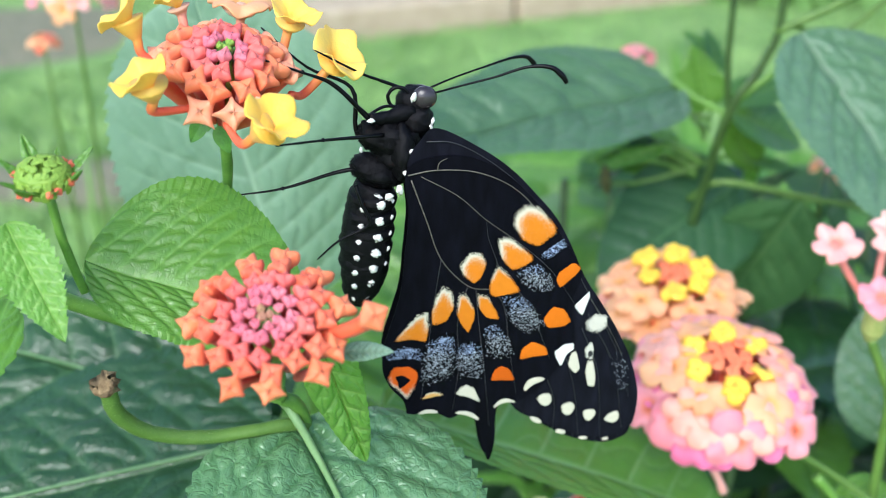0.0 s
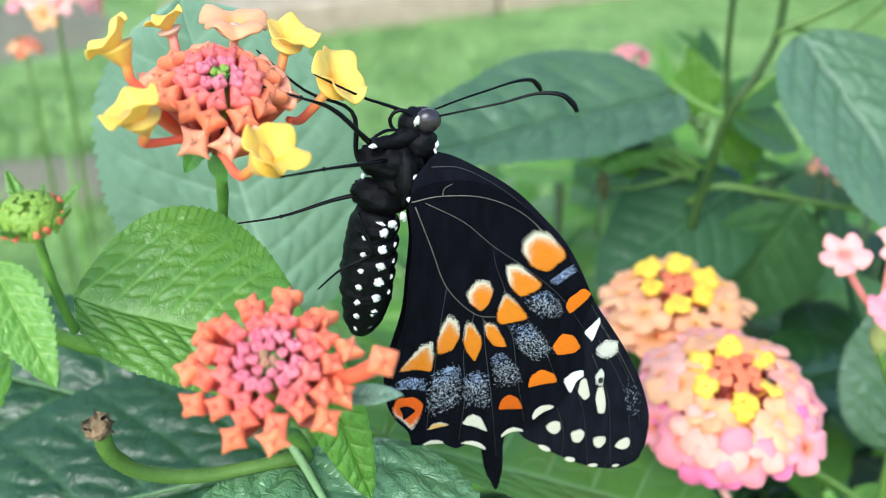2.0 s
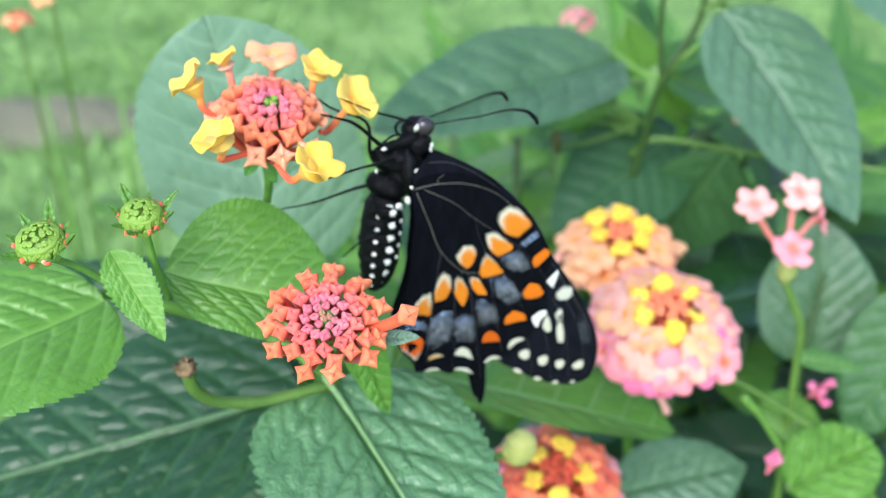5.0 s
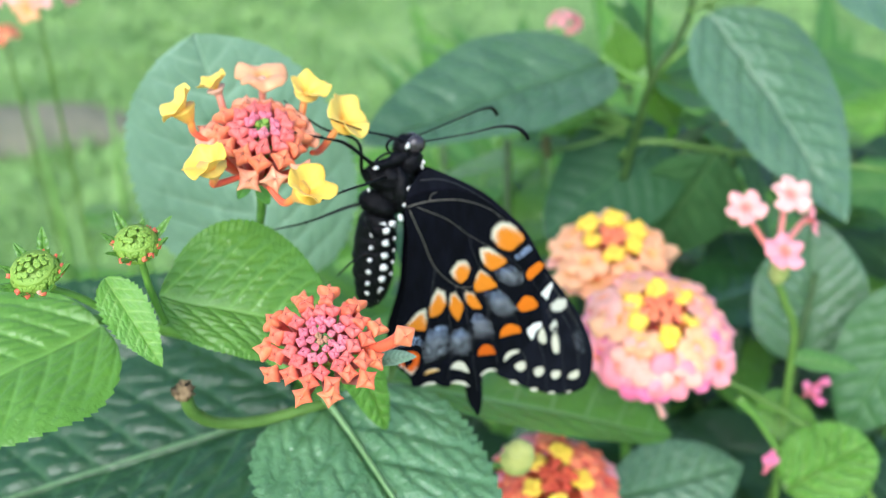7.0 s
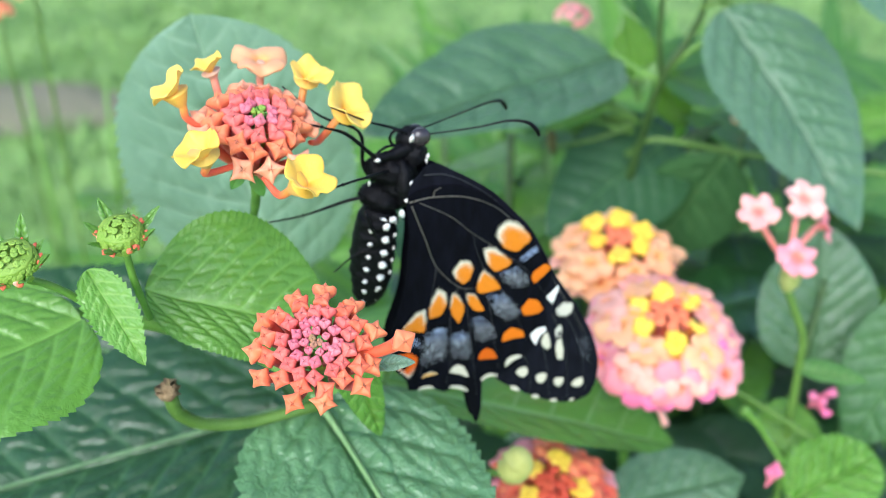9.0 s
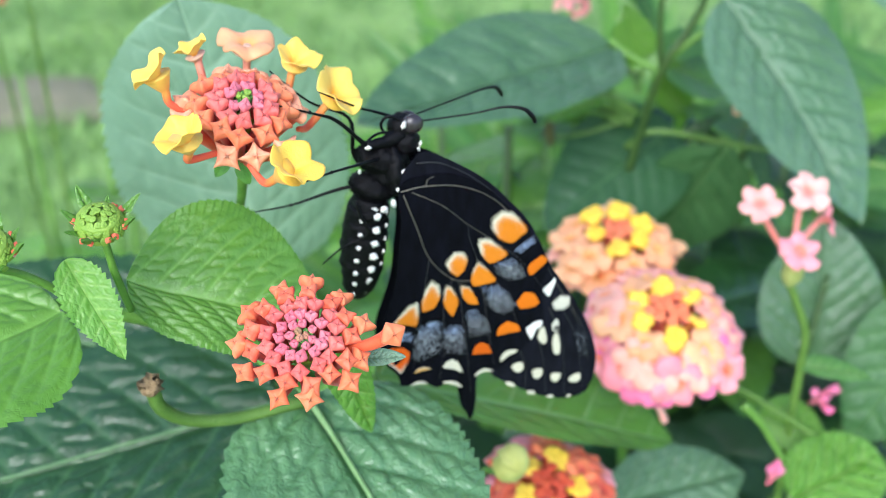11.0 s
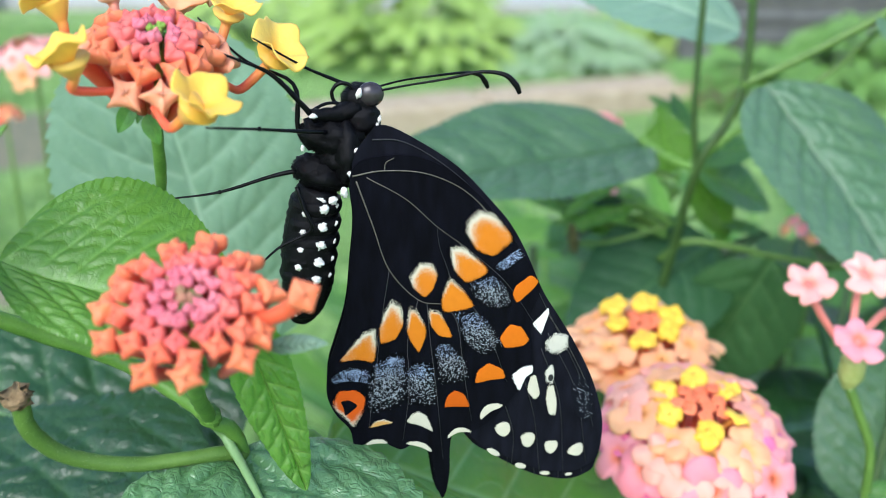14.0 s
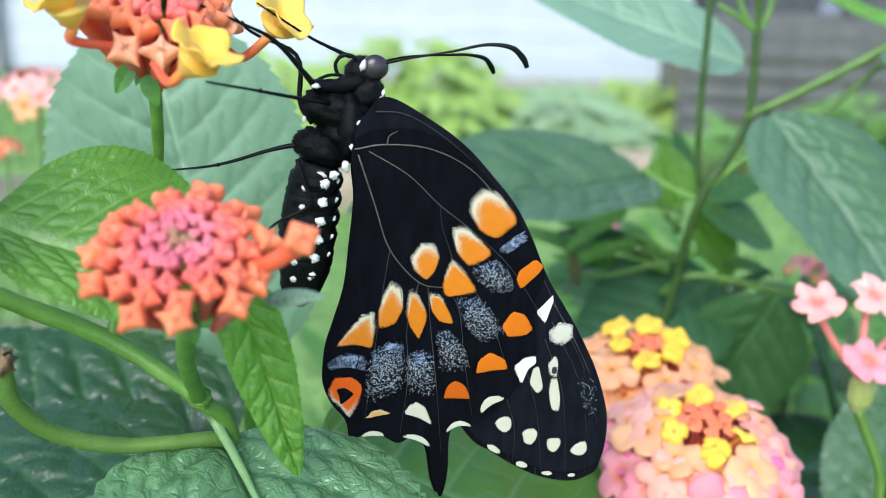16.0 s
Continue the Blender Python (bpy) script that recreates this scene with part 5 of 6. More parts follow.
DUST_GREY = scale_material("grey-blue wing dust", (0.43, 0.48, 0.52), speckle=0.205, grain_scale=12000.0, blue=True)
DUST_THIN = scale_material("thin grey wing dust", (0.44, 0.48, 0.51), speckle=0.185, grain_scale=12000.0, blue=True)
DUST_BLUE = scale_material("blue wing dust", (0.36, 0.46, 0.66), speckle=0.33, grain_scale=12000.0)
PUPIL = plain_material("black scales", (0.004, 0.004, 0.005), (0.012, 0.012, 0.014), 900.0, 0.6)
VEIN = plain_material("pale wing vein", (0.05, 0.047, 0.038), (0.13, 0.118, 0.09), 1500.0, 0.5)
VEIN_DARK = plain_material("dark wing vein", (0.007, 0.007, 0.009), (0.020, 0.020, 0.023), 1500.0, 0.5)
CHITIN = plain_material("black chitin", (0.0008, 0.0008, 0.001), (0.0040, 0.0040, 0.0050), 1200.0, 0.34, 0.3, gloss=0.14)
FUR = plain_material("black body fur", (0.0006, 0.0006, 0.0008), (0.0042, 0.0042, 0.0055), 1500.0, 0.48, 0.9, gloss=0.13)
EYE_GREY = plain_material("grey compound eye", (0.018, 0.015, 0.017), (0.040, 0.034, 0.037), 900.0, 0.22, 0.1)
WHITE_SCALE = plain_material("white scale tuft", (0.62, 0.61, 0.55), (0.82, 0.81, 0.76), 2500.0, 0.8, 0.8)

MM = 0.001
BODY_TURN = math.atan(0.115)
bfly = thing("butterfly", "black swallowtail butterfly, orange spots, closed wings, clinging to a flower", "butterfly",
             m=Matrix.Translation((-0.004, 0.109, 0.8015)) @ Matrix.Rotation(BODY_TURN, 4, "Z"))


def closed_line(points, per=5):
    p = [Vector((*q, 0)) for q in points]
    n = len(p)
    out = []
    for i in range(n):
        a, b, c, d = p[i - 1], p[i], p[(i + 1) % n], p[(i + 2) % n]
        for k in range(per):
            s = k / per
            out.append(0.5 * (2 * b + (c - a) * s + (2 * a - 5 * b + 4 * c - d) * s * s + (3 * b - a - 3 * c + d) * s ** 3))
    return out


def sheet_mesh(name, outline, mat, thick):
    """A thin plate with the outline in millimetres, standing in the wing's plane."""
    bm = bmesh.new()
    vs = [bm.verts.new((p.x * MM, 0, p.y * MM)) for p in outline]
    face = bm.faces.new(vs)
    ext = bmesh.ops.extrude_face_region(bm, geom=[face])
    for v in ext["geom"]:
        if isinstance(v, bmesh.types.BMVert):
            v.co.y += thick * MM
    bmesh.ops.triangulate(bm, faces=[f for f in bm.faces if len(f.verts) > 4])
    bmesh.ops.recalc_face_normals(bm, faces=bm.faces)
    me = bpy.data.meshes.new(name)
    bm.to_mesh(me)
    bm.free()
    me.materials.append(mat)
    return me


def spot(wing, name, mat, u, v, ru, rv, turn=0.0, power=2.4, taper=0.0, flat=1.0, bend=0.0, rim=110.0, lift=0.10, label=""):
    """A patch of scales on a wing, centred at (u, v) mm: superellipse, tapered, flattened or bent to a crescent."""
    rings, seg = (0.0, 0.3, 0.55, 0.75, 0.88, 1.0), 36
    verts, edge, tip = [], [], []
    ct, st = math.cos(radians(turn)), math.sin(radians(turn))
    for q in rings:
        for j in range(seg):
            a = 2 * math.pi * j / seg
            c, s = math.cos(a), math.sin(a)
            k = (abs(c) ** power + abs(s) ** power) ** (-1 / power)
            w = 1 + 0.06 * noise.noise(Vector((c * 2 + u, s * 2 + v, 0)))
            x, y = k * c * w, k * s * w
            y = max(y, -flat)
            x *= 1 + taper * y
            x, y = x * q, y * q
            y += bend * (1 - x * x) - bend * 0.5
            X, Y = x * ru, y * rv
            verts.append(((u + X * ct - Y * st) * MM, -lift * MM * (1.0 if q < 0.95 else 0.2), (v + X * st + Y * ct) * MM))
            edge.append(q)
            tip.append(q * math.cos(a + radians(turn) - radians(rim)))
    me = raw(name, verts, grid_faces(len(rings), seg, True), mat, edge=edge, tip=tip)
    return part(name, me, wing, label)


def patch(wing, name, mat, corners, rim=0.0, lift=0.1, soft=0.14):
    """A patch of scales with softened corners (mm on the wing), its pale rim towards the given angle."""
    line = [Vector((*c, 0)) for c in corners]
    for _ in range(3):
        line = [p for a, b in zip(line, line[1:] + line[:1]) for p in (a.lerp(b, soft), a.lerp(b, 1 - soft))]
    mid = sum(line, Vector()) / len(line)
    low, tall = min(p.y for p in line), max(p.y for p in line)
    rings = (0.0, 0.3, 0.55, 0.75, 0.88, 1.0)
    verts, edge, tip, rise = [], [], [], []
    for q in rings:
        for p in line:
            d = (p - mid) * (1 + 0.03 * noise.noise(p * 3.0))
            g = mid + d * q
            verts.append((g.x * MM, -lift * MM * (1.0 if q < 0.95 else 0.4), g.y * MM))
            edge.append(q)
            tip.append(q ** 2.2 * (0.5 + 0.5 * math.cos(math.atan2(d.y, d.x) - radians(rim))))
            rise.append((g.y - low) / (tall - low))
    return part(name, raw(name, verts, grid_faces(len(rings), len(line), True), mat, edge=edge, tip=tip, rise=rise), wing)


def vein_line(wing, points, r, mat=VEIN):
    part("vein", tube("vein", [(u * MM, -0.05 * MM, v * MM) for u, v in points], [r * 0.55 * MM, r * 0.40 * MM, r * 0.22 * MM], mat, 6, 6), wing)


def hindwing(m, patterned):
    edge = [(0, 0.8), (4.5, 2.2), (9.5, 0.9), (14.4, -3.4), (18.7, -9.5), (20.9, -14), (20.1, -17.2), (20.1, -19.7), (20.4, -21.6), (20.3, -23.6), (19.6, -25.6), (18.3, -28), (16.4, -30.4),
            (13.6, -32.4), (11.9, -31.7), (10.9, -33.6), (10.8, -38.4), (10.1, -41.6), (9.2, -39.5), (8.5, -35.4), (6.9, -33.6), (5.1, -34.3), (3.9, -33.8),
            (2.2, -32.7), (0.6, -33.3), (-0.5, -33.8), (-1.0, -31.2), (-2.6, -29), (-3.5, -26.6), (-3.5, -24.2), (-3.1, -22), (-2.4, -19.8), (-1.1, -15.2), (-0.5, -10), (0, -5)]
    w = part("hindwing", sheet_mesh("hindwing", closed_line(edge), WING, 0.10), bfly, "black hindwing with orange spots, blue dust and a tail", m)
    vein_line(w, [(0, 0), (3.4, 0.5), (8.3, -0.1), (13.0, -2.8), (17.5, -8.5)], 0.17)
    vein_line(w, [(3.4, 0.5), (3.6, 1.4), (4.5, 1.9)], 0.14)
    vein_line(w, [(0.4, -0.6), (2.1, -5.8), (3.8, -11.0), (7.0, -14.8), (9.9, -15.5)], 0.17)
    vein_line(w, [(1.5, -0.2), (5.7, -2.8), (9.1, -6.1), (12.5, -8.8)], 0.11)
    for line in ([(3.8, -11.0), (2.9, -17), (2.2, -23), (1.2, -31)], [(7.0, -14.8), (5.8, -20), (6.0, -26), (5.2, -33)], [(8.0, -15.3), (8.4, -20), (9.2, -27), (10.0, -36)],
                 [(9.9, -15.5), (11.5, -18), (12.3, -24), (13.4, -31)], [(9.9, -15.5), (10.6, -12.5), (9.4, -8.5), (9.1, -6.1)], [(10.6, -12.8), (14.5, -18), (17.5, -26)], [(12.5, -8.8), (17, -13.2), (20.8, -19)]):
        vein_line(w, line, 0.09, VEIN_DARK)
    if not patterned:
        return w
    for name, mat, rim, corners in (
            ("orange_spot", SPOT_ORANGE, 118, ((13.5, -3.6), (15.4, -4.2), (17.8, -7.6), (15.3, -9.7), (13.3, -8.8), (11.9, -6.5), (12.1, -4.9))),
            ("orange_spot", SPOT_ORANGE, 118, ((10.0, -8.0), (11.8, -7.8), (15.2, -11.4), (12.3, -12.9), (10.7, -11.0))),
            ("orange_spot", SPOT_ORANGE, 125, ((6.9, -9.7), (8.5, -9.8), (9.2, -11.4), (8.5, -13.6), (7.6, -14.4), (6.1, -13.0), (5.7, -11.4))),
            ("orange_spot", SPOT_THIN, 100, ((10.2, -11.5), (11.7, -12.8), (13.6, -15.9), (9.7, -16.5), (9.3, -14.6))),
            ("orange_spot", SPOT_ORANGE, 100, ((3.9, -14.0), (5.1, -14.8), (5.4, -17.5), (4.4, -19.6), (2.5, -20.1), (2.4, -18.1), (3.0, -15.6))),
            ("orange_spot", SPOT_THIN, 105, ((5.8, -15.1), (6.8, -15.5), (7.9, -18.0), (7.9, -19.3), (7.1, -21.6), (6.1, -20.1), (5.4, -18.1))),
            ("orange_spot", SPOT_THIN, 110, ((7.9, -15.5), (9.4, -15.9), (11.1, -19.8), (9.3, -19.4), (8.1, -17.7))),
            ("orange_spot", SPOT_ORANGE, 95, ((-2.3, -22.2), (-0.9, -20.2), (0.8, -18.0), (2.2, -17.7), (2.4, -19.6), (2.0, -22.5), (0.0, -21.9))),
            ("orange_spot", SPOT_FULL, 0, ((19.7, -11.9), (20.7, -12.8), (20.2, -13.7), (18.2, -15.7), (17.6, -14.4), (17.9, -13.3))),
            ("orange_spot", SPOT_FULL, 0, ((17.4, -18.2), (18.9, -18.6), (20.0, -20.5), (19.2, -21.3), (17.0, -21.5), (16.3, -20.0))),
            ("orange_spot", SPOT_FULL, 0, ((13.6, -26.0), (13.9, -24.2), (15.2, -23.2), (17.0, -24.2), (17.4, -25.5), (15.5, -25.6))),
            ("orange_spot", SPOT_RED, 0, ((10.0, -28.9), (10.4, -27.3), (11.4, -26.6), (12.5, -27.3), (13.3, -29.1), (11.5, -28.9))),
            ("eyespot", SPOT_EYE, 245, ((-3.0, -27.2), (-2.2, -25.7), (0.0, -25.9), (1.0, -26.9), (0.7, -28.8), (-0.5, -31.2), (-1.4, -29.9), (-2.9, -28.4))),
            ("cream_spot", SPOT_TAN, 90, ((1.1, -31.1), (1.9, -30.1), (3.0, -29.9), (4.3, -30.5), (2.5, -30.8))),
            ("cream_spot", SPOT_CREAM, 0, ((5.5, -30.6), (6.1, -29.5), (7.0, -29.1), (8.1, -29.8), (9.0, -32.3), (7.3, -31.2))),
            ("cream_spot", SPOT_WHITE, 0, ((17.9, -25.2), (19.2, -24.0), (20.6, -23.8), (20.6, -24.9), (19.7, -25.5), (19.0, -27.6))),
            ("grey_dust", DUST_GREY, 0, ((1.7, -22.6), (3.9, -21.2), (5.6, -21.2), (5.5, -28.4), (1.0, -29.4), (1.2, -25.7))),
            ("grey_dust", DUST_GREY, 0, ((5.6, -23.4), (7.2, -22.5), (8.9, -23.0), (9.4, -28.6), (5.5, -28.3))),
            ("grey_dust", DUST_THIN, 0, ((8.8, -20.4), (10.5, -20.2), (12.7, -22.8), (13.2, -25.4), (9.3, -26.0))),
            ("grey_dust", DUST_GREY, 0, ((10.8, -16.2), (13.9, -16.3), (17.2, -21.0), (14.7, -22.5), (12.2, -20.4))),
            ("grey_dust", DUST_GREY, 0, ((12.3, -12.6), (15.5, -11.7), (17.2, -13.6), (17.8, -16.1), (15.1, -16.1), (13.1, -14.5))),
            ("blue_dust", DUST_BLUE, 0, ((-3.0, -23.9), (-0.9, -22.6), (1.4, -23.3), (1.6, -25.3), (-0.8, -24.6), (-3.0, -25.0))),
            ("blue_dust", DUST_BLUE, 0, ((2.7, -22.9), (3.7, -21.4), (4.9, -21.8), (4.3, -23.4))),
            ("blue_dust", DUST_BLUE, 0, ((6.0, -24.0), (7.2, -22.8), (8.3, -23.6), (7.4, -24.9))),
            ("blue_dust", DUST_BLUE, 0, ((15.2, -10.8), (18.1, -8.5), (19.0, -9.6), (16.2, -11.6)))):
        corners = [(u + 0.2 * k, v - 0.42 * k) for u, v, k in ((u, v, max(0.0, min(1.0, (v + 25.0) / 15.0))) for u, v in corners)]
        patch(w, name, mat, corners, rim, lift=0.11 if "dust" not in name else (0.06 if mat != DUST_BLUE else 0.09))
    for u, v, ru, rv, turn, bend in ((2.1, -33.1, 1.35, 0.32, 0, 1.1), (7.2, -34.0, 1.75, 0.36, -24, 1.3), (11.9, -32.5, 1.55, 0.36, 12, 2.2), (15.6, -29.7, 1.6, 0.55, 32, 1.2)):
        spot(w, "cream_crescent", SPOT_CREAM, u, v, ru, rv, turn, 2.2, bend=bend)
    patch(w, "eyespot_pupil", WING, ((-2.1, -27.2), (-1.0, -27.0), (0.1, -27.9), (-0.9, -28.8), (-1.6, -29.3), (-1.7, -28.2)), 0, lift=0.15)
    return w


def forewing(m, patterned):
    edge = [(0, 0.3), (1.6, 4.2), (3.6, 5.4), (8.2, 2.9), (11.9, 0.1), (15.0, -3.3), (17.4, -6.3), (19.3, -9.8), (21.4, -14.6), (23.4, -17.9), (25.4, -21.3), (27.6, -25.7), (29.1, -30.1),
            (29.6, -33.3), (29.3, -37.0), (28.3, -38.3), (26.1, -39.2), (22.6, -38.8), (19.5, -37.5), (16.4, -35.6), (13.4, -33.3), (8, -24), (3, -8)]
    w = part("forewing", sheet_mesh("forewing", closed_line(edge), WING_FORE, 0.10), bfly, "black forewing with cream spots along its edge", m)
    for line in ([(20.5, -14), (23.5, -20), (26.8, -27), (28.4, -33)], [(19, -24), (21, -31), (22, -39)], [(21.5, -22), (24, -29), (25, -39.5)], [(22.2, -20), (26, -28), (27.8, -38)], [(17, -28), (18.5, -33), (18.5, -37.5)]):
        vein_line(w, line, 0.10, VEIN_DARK)
    vein_line(w, [(2.2, 3.9), (5.0, 3.7), (8.0, 2.2), (11.6, -0.6), (14.6, -3.9), (17.0, -7.0)], 0.16, VEIN_DARK)
    vein_line(w, [(21.9, -17.2), (24.6, -21.6), (27.2, -27), (28.2, -31)], 0.07)
    if not patterned:
        return w
    for mat, corners in ((SPOT_WHITE, ((20.2, -18.7), (21.2, -17.7), (22.1, -16.6), (22.3, -17.3), (21.9, -18.6), (21.4, -20.3))), (SPOT_SOFT, ((21.8, -21.0), (23.0, -19.9), (24.8, -20.2), (24.8, -22.2), (23.5, -23.0), (22.0, -22.5))),
                         (SPOT_CREAM, ((20.3, -25.4), (21.0, -25.2), (21.7, -28.2), (21.0, -28.9), (19.9, -27.5))),
                         (SPOT_CREAM, ((22.4, -27.0), (23.2, -26.6), (23.8, -29.5), (23.7, -31.2), (22.8, -31.1), (22.3, -28.8))), (SPOT_SOFT, ((22.0, -24.9), (22.8, -23.9), (23.3, -24.9), (23.2, -27.1), (22.1, -26.5)))):
        patch(w, "cream_spot", mat, corners)
    for args in (("cream_spot", SPOT_CREAM, 17.3, -32.6, 0.95, 1.1, 20, 2.2, 0.25),
                 ("cream_spot", SPOT_CREAM, 20.4, -34.3, 0.9, 1.1, 0, 2.2, 0.25), ("cream_spot", SPOT_CREAM, 23.3, -35.5, 0.85, 1.0, 0, 2.2, 0.3), ("cream_spot", SPOT_CREAM, 26.5, -36.2, 1.05, 0.9, 35, 2.2, 0.3),
                 ("cream_spot", SPOT_CREAM, 16.2, -35.7, 1.0, 0.4, -35, 2.0), ("cream_spot", SPOT_CREAM, 19.6, -37.9, 0.8, 0.4, -20, 2.0), ("cream_spot", SPOT_CREAM, 22.7, -39.2, 0.7, 0.3, -8, 2.0),
                 ("cream_spot", SPOT_CREAM, 25.7, -39.6, 0.5, 0.25, 0, 2.0), ("grey_dust", scale_material("sparse wing dust", (0.4, 0.45, 0.5), speckle=0.055, grain_scale=10500.0, ground=(0.005, 0.0055, 0.009)), 26.9, -29.0, 1.3, 3.4, 15, 2.2)):
        name, mat, u, v, ru, rv, turn, *more = args
        spot(w, name, mat, u, v, ru, rv, turn, *more)
    spot(w, "dark_dot", PUPIL, 22.8, -25.9, 0.34, 0.5, 0, 2.2, lift=0.14)
    return w


hindwing(Matrix.Translation((0, -0.15 * MM, 0)), True)
forewing(Matrix.Translation((0, 0.12 * MM, 0)), True)
far = Matrix.Translation((0.1 * MM, 5.2 * MM, -1.8 * MM)) @ Matrix.Rotation(radians(-9), 4, "Z")
hindwing(far @ Matrix.Translation((0, 0.2 * MM, 0)), False)
forewing(far, False)


def lump(name, centre, radii, mat, turn=0.0, rough=0.08, parent=None, label="", n=20):
    u, d, v = centre
    verts = []
    for i in range(n):
        th = math.pi * i / (n - 1)
        for j in range(n):
            a = 2 * math.pi * j / n
            p = Vector((math.sin(th) * math.cos(a), math.sin(th) * math.sin(a), math.cos(th)))
            k = 1 + rough * noise.noise(p * 3.1 + Vector((u, v, d)))
            verts.append((p.x * radii[0] * k * MM, p.y * radii[1] * k * MM, p.z * radii[2] * k * MM))
    return part(name, raw(name, verts, [f[::-1] for f in grid_faces(n, n, True)], mat), parent or bfly, label, Matrix.Translation((u * MM, d * MM, v * MM)) @ Matrix.Rotation(radians(turn), 4, "Y"))


def fur(owner, radii, n, length, seed):
    rng = random.Random(seed)
    verts, faces = [], []
    for _ in range(n):
        p = Vector([rng.gauss(0, 1) for _ in "xyz"]).normalized()
        q = Vector((p.x * radii[0], p.y * radii[1], p.z * radii[2])) * MM * 0.97
        d = (p + Vector((-0.2, 0, -0.7)) + Vector([rng.uniform(-0.5, 0.5) for _ in "xyz"])).normalized() * length * rng.uniform(0.5, 1.2) * MM
        s = p.orthogonal().normalized() * 0.05 * MM
        k = len(verts)
        verts += [q - s, q + s, q + p.cross(s).normalized() * 0.05 * MM, q + d]
        faces += [(k, k + 1, k + 3), (k + 1, k + 2, k + 3), (k + 2, k, k + 3)]
    part("fur", raw("fur", verts, faces, FUR), owner)


def butterfly_body():
    th = lump("thorax", (-1.8, 3.2, 3.5), (3.6, 2.5, 2.1), FUR, 12, 0.22)
    fur(th, (3.6, 2.5, 2.1), 2600, 0.42, 1)
    th2 = lump("hind_thorax", (-3.2, 3.2, -0.6), (3.2, 2.3, 1.9), FUR, 18, 0.24)
    fur(th2, (3.2, 2.3, 1.9), 2400, 0.38, 2)
    lump("neck", (1.5, 3.7, 5.2), (1.8, 1.8, 1.9), FUR, 0, 0.2)
    lump("wing_root", (-0.4, 2.6, 1.8), (1.6, 2.6, 3.6), FUR, 0, 0.15)
    mid = lump("middle_thorax", (-1.2, 3.2, 1.5), (2.6, 2.2, 2.4), FUR, 0, 0.2)
    fur(mid, (2.6, 2.2, 2.4), 1600, 0.36, 4)
    head = lump("head", (1.1, 4.5, 7.1), (1.9, 1.9, 1.9), FUR, 0, 0.12)
    fur(head, (1.9, 1.9, 1.9), 900, 0.34, 3)
    lump("eye", (2.3, 3.3, 7.95), (1.45, 1.0, 1.35), EYE_GREY, 0, 0.0, label="round grey compound eye")
    lump("eye", (2.0, 6.0, 7.2), (1.45, 1.0, 1.35), EYE_GREY, 0, 0.0, label="round grey compound eye")
    part("palp", tube("palp", [(0.8 * MM, 3.6 * MM, 6.4 * MM), (-1.8 * MM, 2.4 * MM, 6.1 * MM), (-4.1 * MM, 1.4 * MM, 6.5 * MM)], [1.2 * MM, 0.8 * MM, 0.55 * MM], FUR, 10, 5, 0.3), bfly)
    for c, r, turn in (((1.05, 2.55, 8.3), (0.40, 0.25, 0.70), 20), ((3.15, 2.5, 5.4), (0.24, 0.25, 0.50), 10), ((2.95, 2.4, 4.7), (0.22, 0.25, 0.36), -10), ((-0.1, 0.2, 0.1), (0.55, 0.3, 0.35), 30), ((-0.9, 0.3, -1.9), (0.5, 0.3, 0.7), -10),
                       ((-2.1, 0.8, -3.0), (0.6, 0.4, 0.55), -20), ((-3.9, 0.75, 6.4), (0.5, 0.3, 0.28), 10), ((-5.1, 1.0, 2.9), (0.25, 0.25, 0.4), 0), ((-3.4, 1.0, -2.9), (0.7, 0.3, 0.3), 30), ((0.5, 0.5, 2.6), (0.45, 0.3, 0.3), -35)):
        lump("white_tuft", c, [q * 0.82 for q in r], WHITE_SCALE, turn, 0.7, n=10)
    line = [(-3.6, 3.2, -2.2), (-4.3, 3.2, -5.0), (-4.9, 3.1, -9.5), (-5.2, 3.1, -13.5), (-5.9, 3.1, -16.6), (-6.3, 3.1, -18.2)]
    ab = part("abdomen", tube("abdomen", [(a * MM, b * MM, c * MM) for a, b, c in line], [q * MM for q in (2.2, 2.75, 3.05, 2.85, 2.1, 1.0)], FUR, 22, 8, 0.10), bfly, "black abdomen with rows of white spots")
    for k in range(7):
        s = k / 6.2
        c = -4.0 - 12.6 * s
        u = -3.9 - 1.9 * s
        r = 2.72 + 0.36 * math.sin(math.pi * min(1, s * 0.95 + 0.1)) - 0.9 * max(0, s - 0.7) / 0.3
        part("segment", tube("segment", [(u * MM, 3.15 * MM, (c + 0.75) * MM), (u * MM - 0.05 * MM, 3.15 * MM, c * MM), (u * MM - 0.1 * MM, 3.15 * MM, (c - 0.75) * MM)], [r * 0.97 * MM, r * 1.035 * MM, r * 0.95 * MM], FUR, 22, 4, 0.06), ab)
        for off, size in ((0.30, 0.50), (-0.42, 0.33), (0.80, 0.30)):
            x = off * r
            d = math.sqrt(max(0.02, r * r - x * x))
            lump("white_spot", (u + x, 3.1 - d * 1.02, c + (0.2 if off > 0 else -0.3)), (size * (1.05 if off < 0.7 else 0.5), 0.28, size * 0.95), WHITE_SCALE, 25, 0.8, ab, n=11)
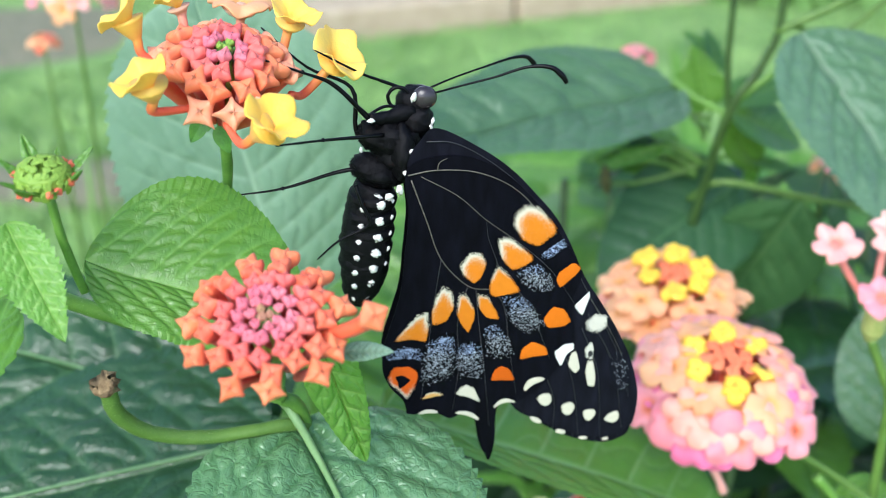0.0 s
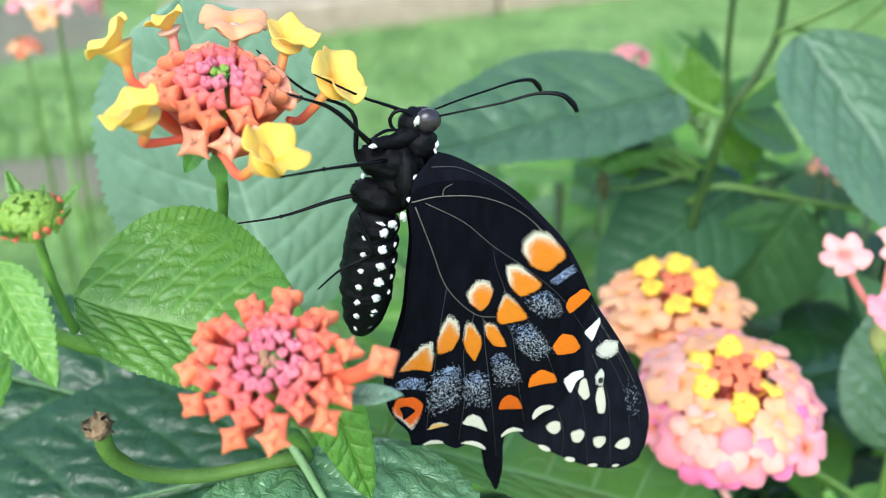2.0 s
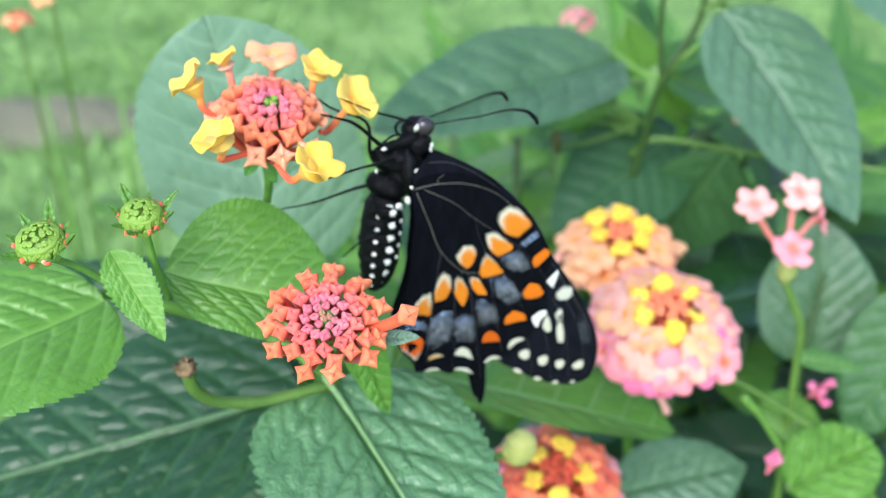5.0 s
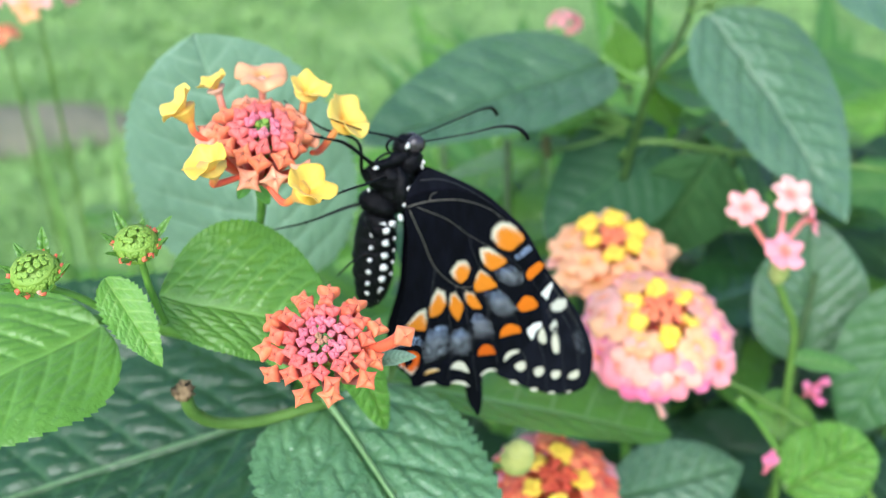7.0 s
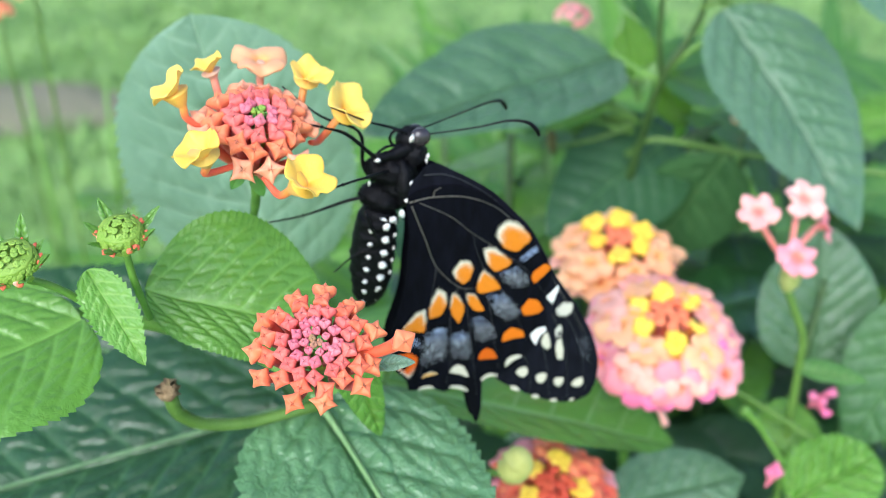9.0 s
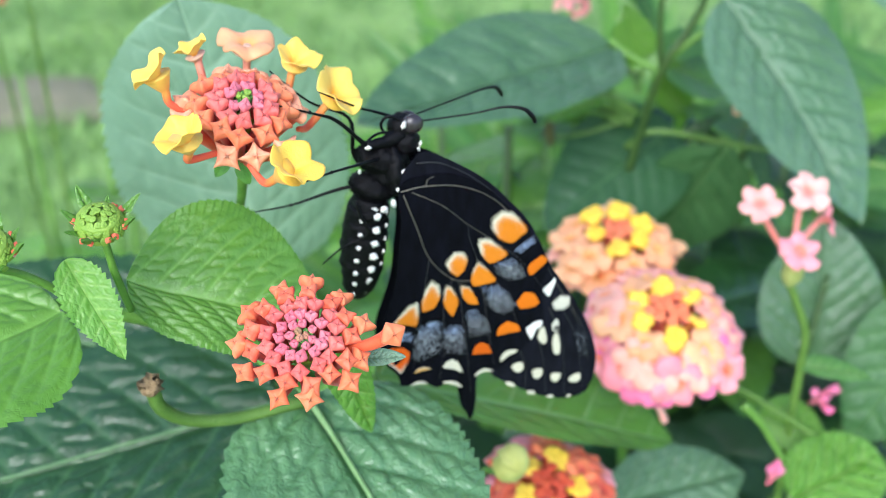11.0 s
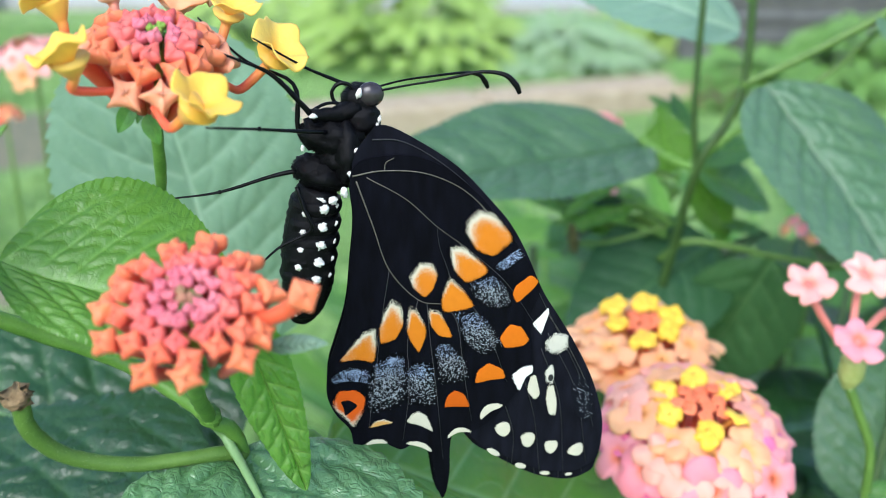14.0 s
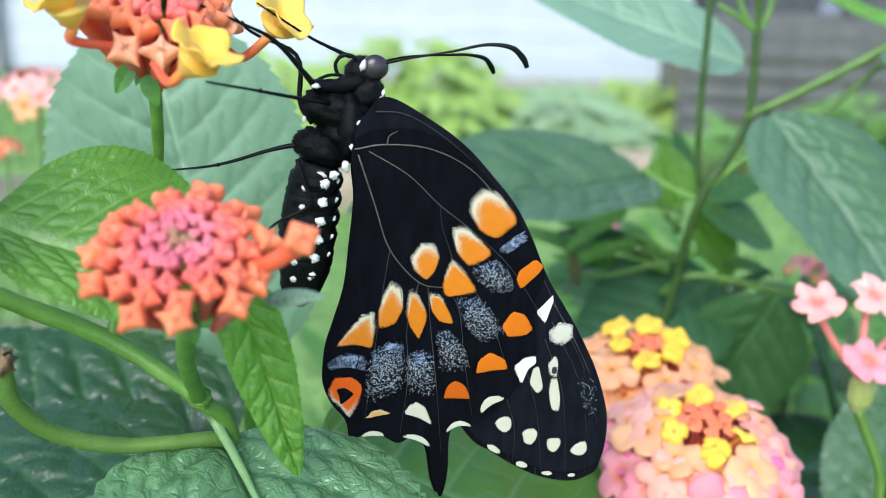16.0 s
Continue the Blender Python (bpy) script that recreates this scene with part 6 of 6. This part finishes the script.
    for name, pts, rad in (
            ("leg", [(-3.6, 2.0, 5.6), (-4.9, 1.0, 7.5), (-7.8, 0.2, 10.9), (-10.7, -0.8, 12.6), (-17.6, -2.4, 15.8)], (0.5, 0.42, 0.34, 0.2, 0.12)),
            ("leg", [(-4.2, 3.4, 2.0), (-5.5, 4.0, 4.2), (-5.8, 4.5, 9.0), (-10.6, 5.0, 11.4), (-15.3, 5.2, 16.0)], (0.45, 0.40, 0.32, 0.2, 0.12)),
            ("leg", [(-2.6, 0.9, 4.6), (-5.5, -2.0, 5.6), (-8.5, -5.0, 6.7), (-13.8, -11.0, 8.7)], (0.32, 0.30, 0.22, 0.13)),
            ("leg", [(-4.4, 2.4, -1.2), (-5.9, 2.8, -0.3), (-8.4, 3.0, -0.7), (-14.2, 3.2, -2.4), (-19.4, 3.3, -3.0)], (0.45, 0.38, 0.32, 0.2, 0.12)),
            ("leg", [(-0.2, 4.0, 8.9), (-2.5, 3.6, 10.0), (-4.8, 2.6, 11.3), (-9.6, 0.8, 14.6)], (0.3, 0.26, 0.2, 0.11)),
            ("leg", [(-5.9, 0.6, -1.2), (-5.2, 0.0, -3.6), (-4.6, -0.3, -5.9), (-8.1, 0.0, -7.9), (-10.7, 0.4, -10.4)], (0.35, 0.3, 0.24, 0.2, 0.13)),
            ("proboscis", [(-0.6 + 1.2 * math.cos(a), 3.5, 8.0 + 1.2 * math.sin(a)) for a in np.linspace(-0.9, 5.0, 10)] + [(-2.3, 2.9, 7.2), (-4.3, 1.6, 6.6)], (0.28, 0.30, 0.26, 0.24))):
        part(name, tube(name, [(a * MM, b * MM, c * MM) for a, b, c in pts], [r * 0.74 * MM for r in rad], CHITIN, 8, 5, 0.25), bfly)
    for foot in ((-14.2, 3.2, -2.4), (-11.0, -0.9, 12.8), (-8.4, 3.0, -0.7), (-9.2, -5.8, 7.0)):
        lump("leg_joint", foot, (0.24, 0.24, 0.24), CHITIN, n=8)
    made = []
    for base, pts in (((2.4, 2.4, 8.7), [(0.3, 1.0, -0.5), (3.6, -0.5, 0.45), (7.6, -1.6, 1.3), (11.1, -2.2, 2.1), (13.6, -2.7, 1.9), (14.8, -2.9, 0.9), (15.3, -2.9, -0.1)]),
                      ((2.4, 4.0, 8.5), [(0.2, 1.4, -0.4), (3.6, 2.4, 0.15), (7.6, 5.0, 0.0), (11.1, 7.5, -0.3), (13.2, 9.0, -0.9), (14.1, 9.7, -1.9), (14.5, 9.9, -2.7)])):
        line = tube("antenna", [(a * MM, b * MM, c * MM) for a, b, c in pts], [q * MM for q in (0.13, 0.12, 0.13, 0.17, 0.26, 0.34, 0.24)], CHITIN, 8, 6, 0.1)
        made.append(part("antenna", line, bfly, "thin black clubbed antenna", Matrix.Translation([q * MM for q in base])))
    return made


antennae = butterfly_body()


# ---- what moves: the antennae sink slowly in the first seconds ----
def motions():
    for ob in antennae:
        at = ob.matrix_basis.translation.copy()
        walk(ob, [(t, pose(*at, 0, -lift, 0)) for t, lift in ((0.0, 6.6), (1.0, 5.2), (1.5, 4.4), (2.5, 3.0), (3.5, 1.5), (5.0, 0.4), (6.5, 0.0), (16.0, 0.0))])


motions()
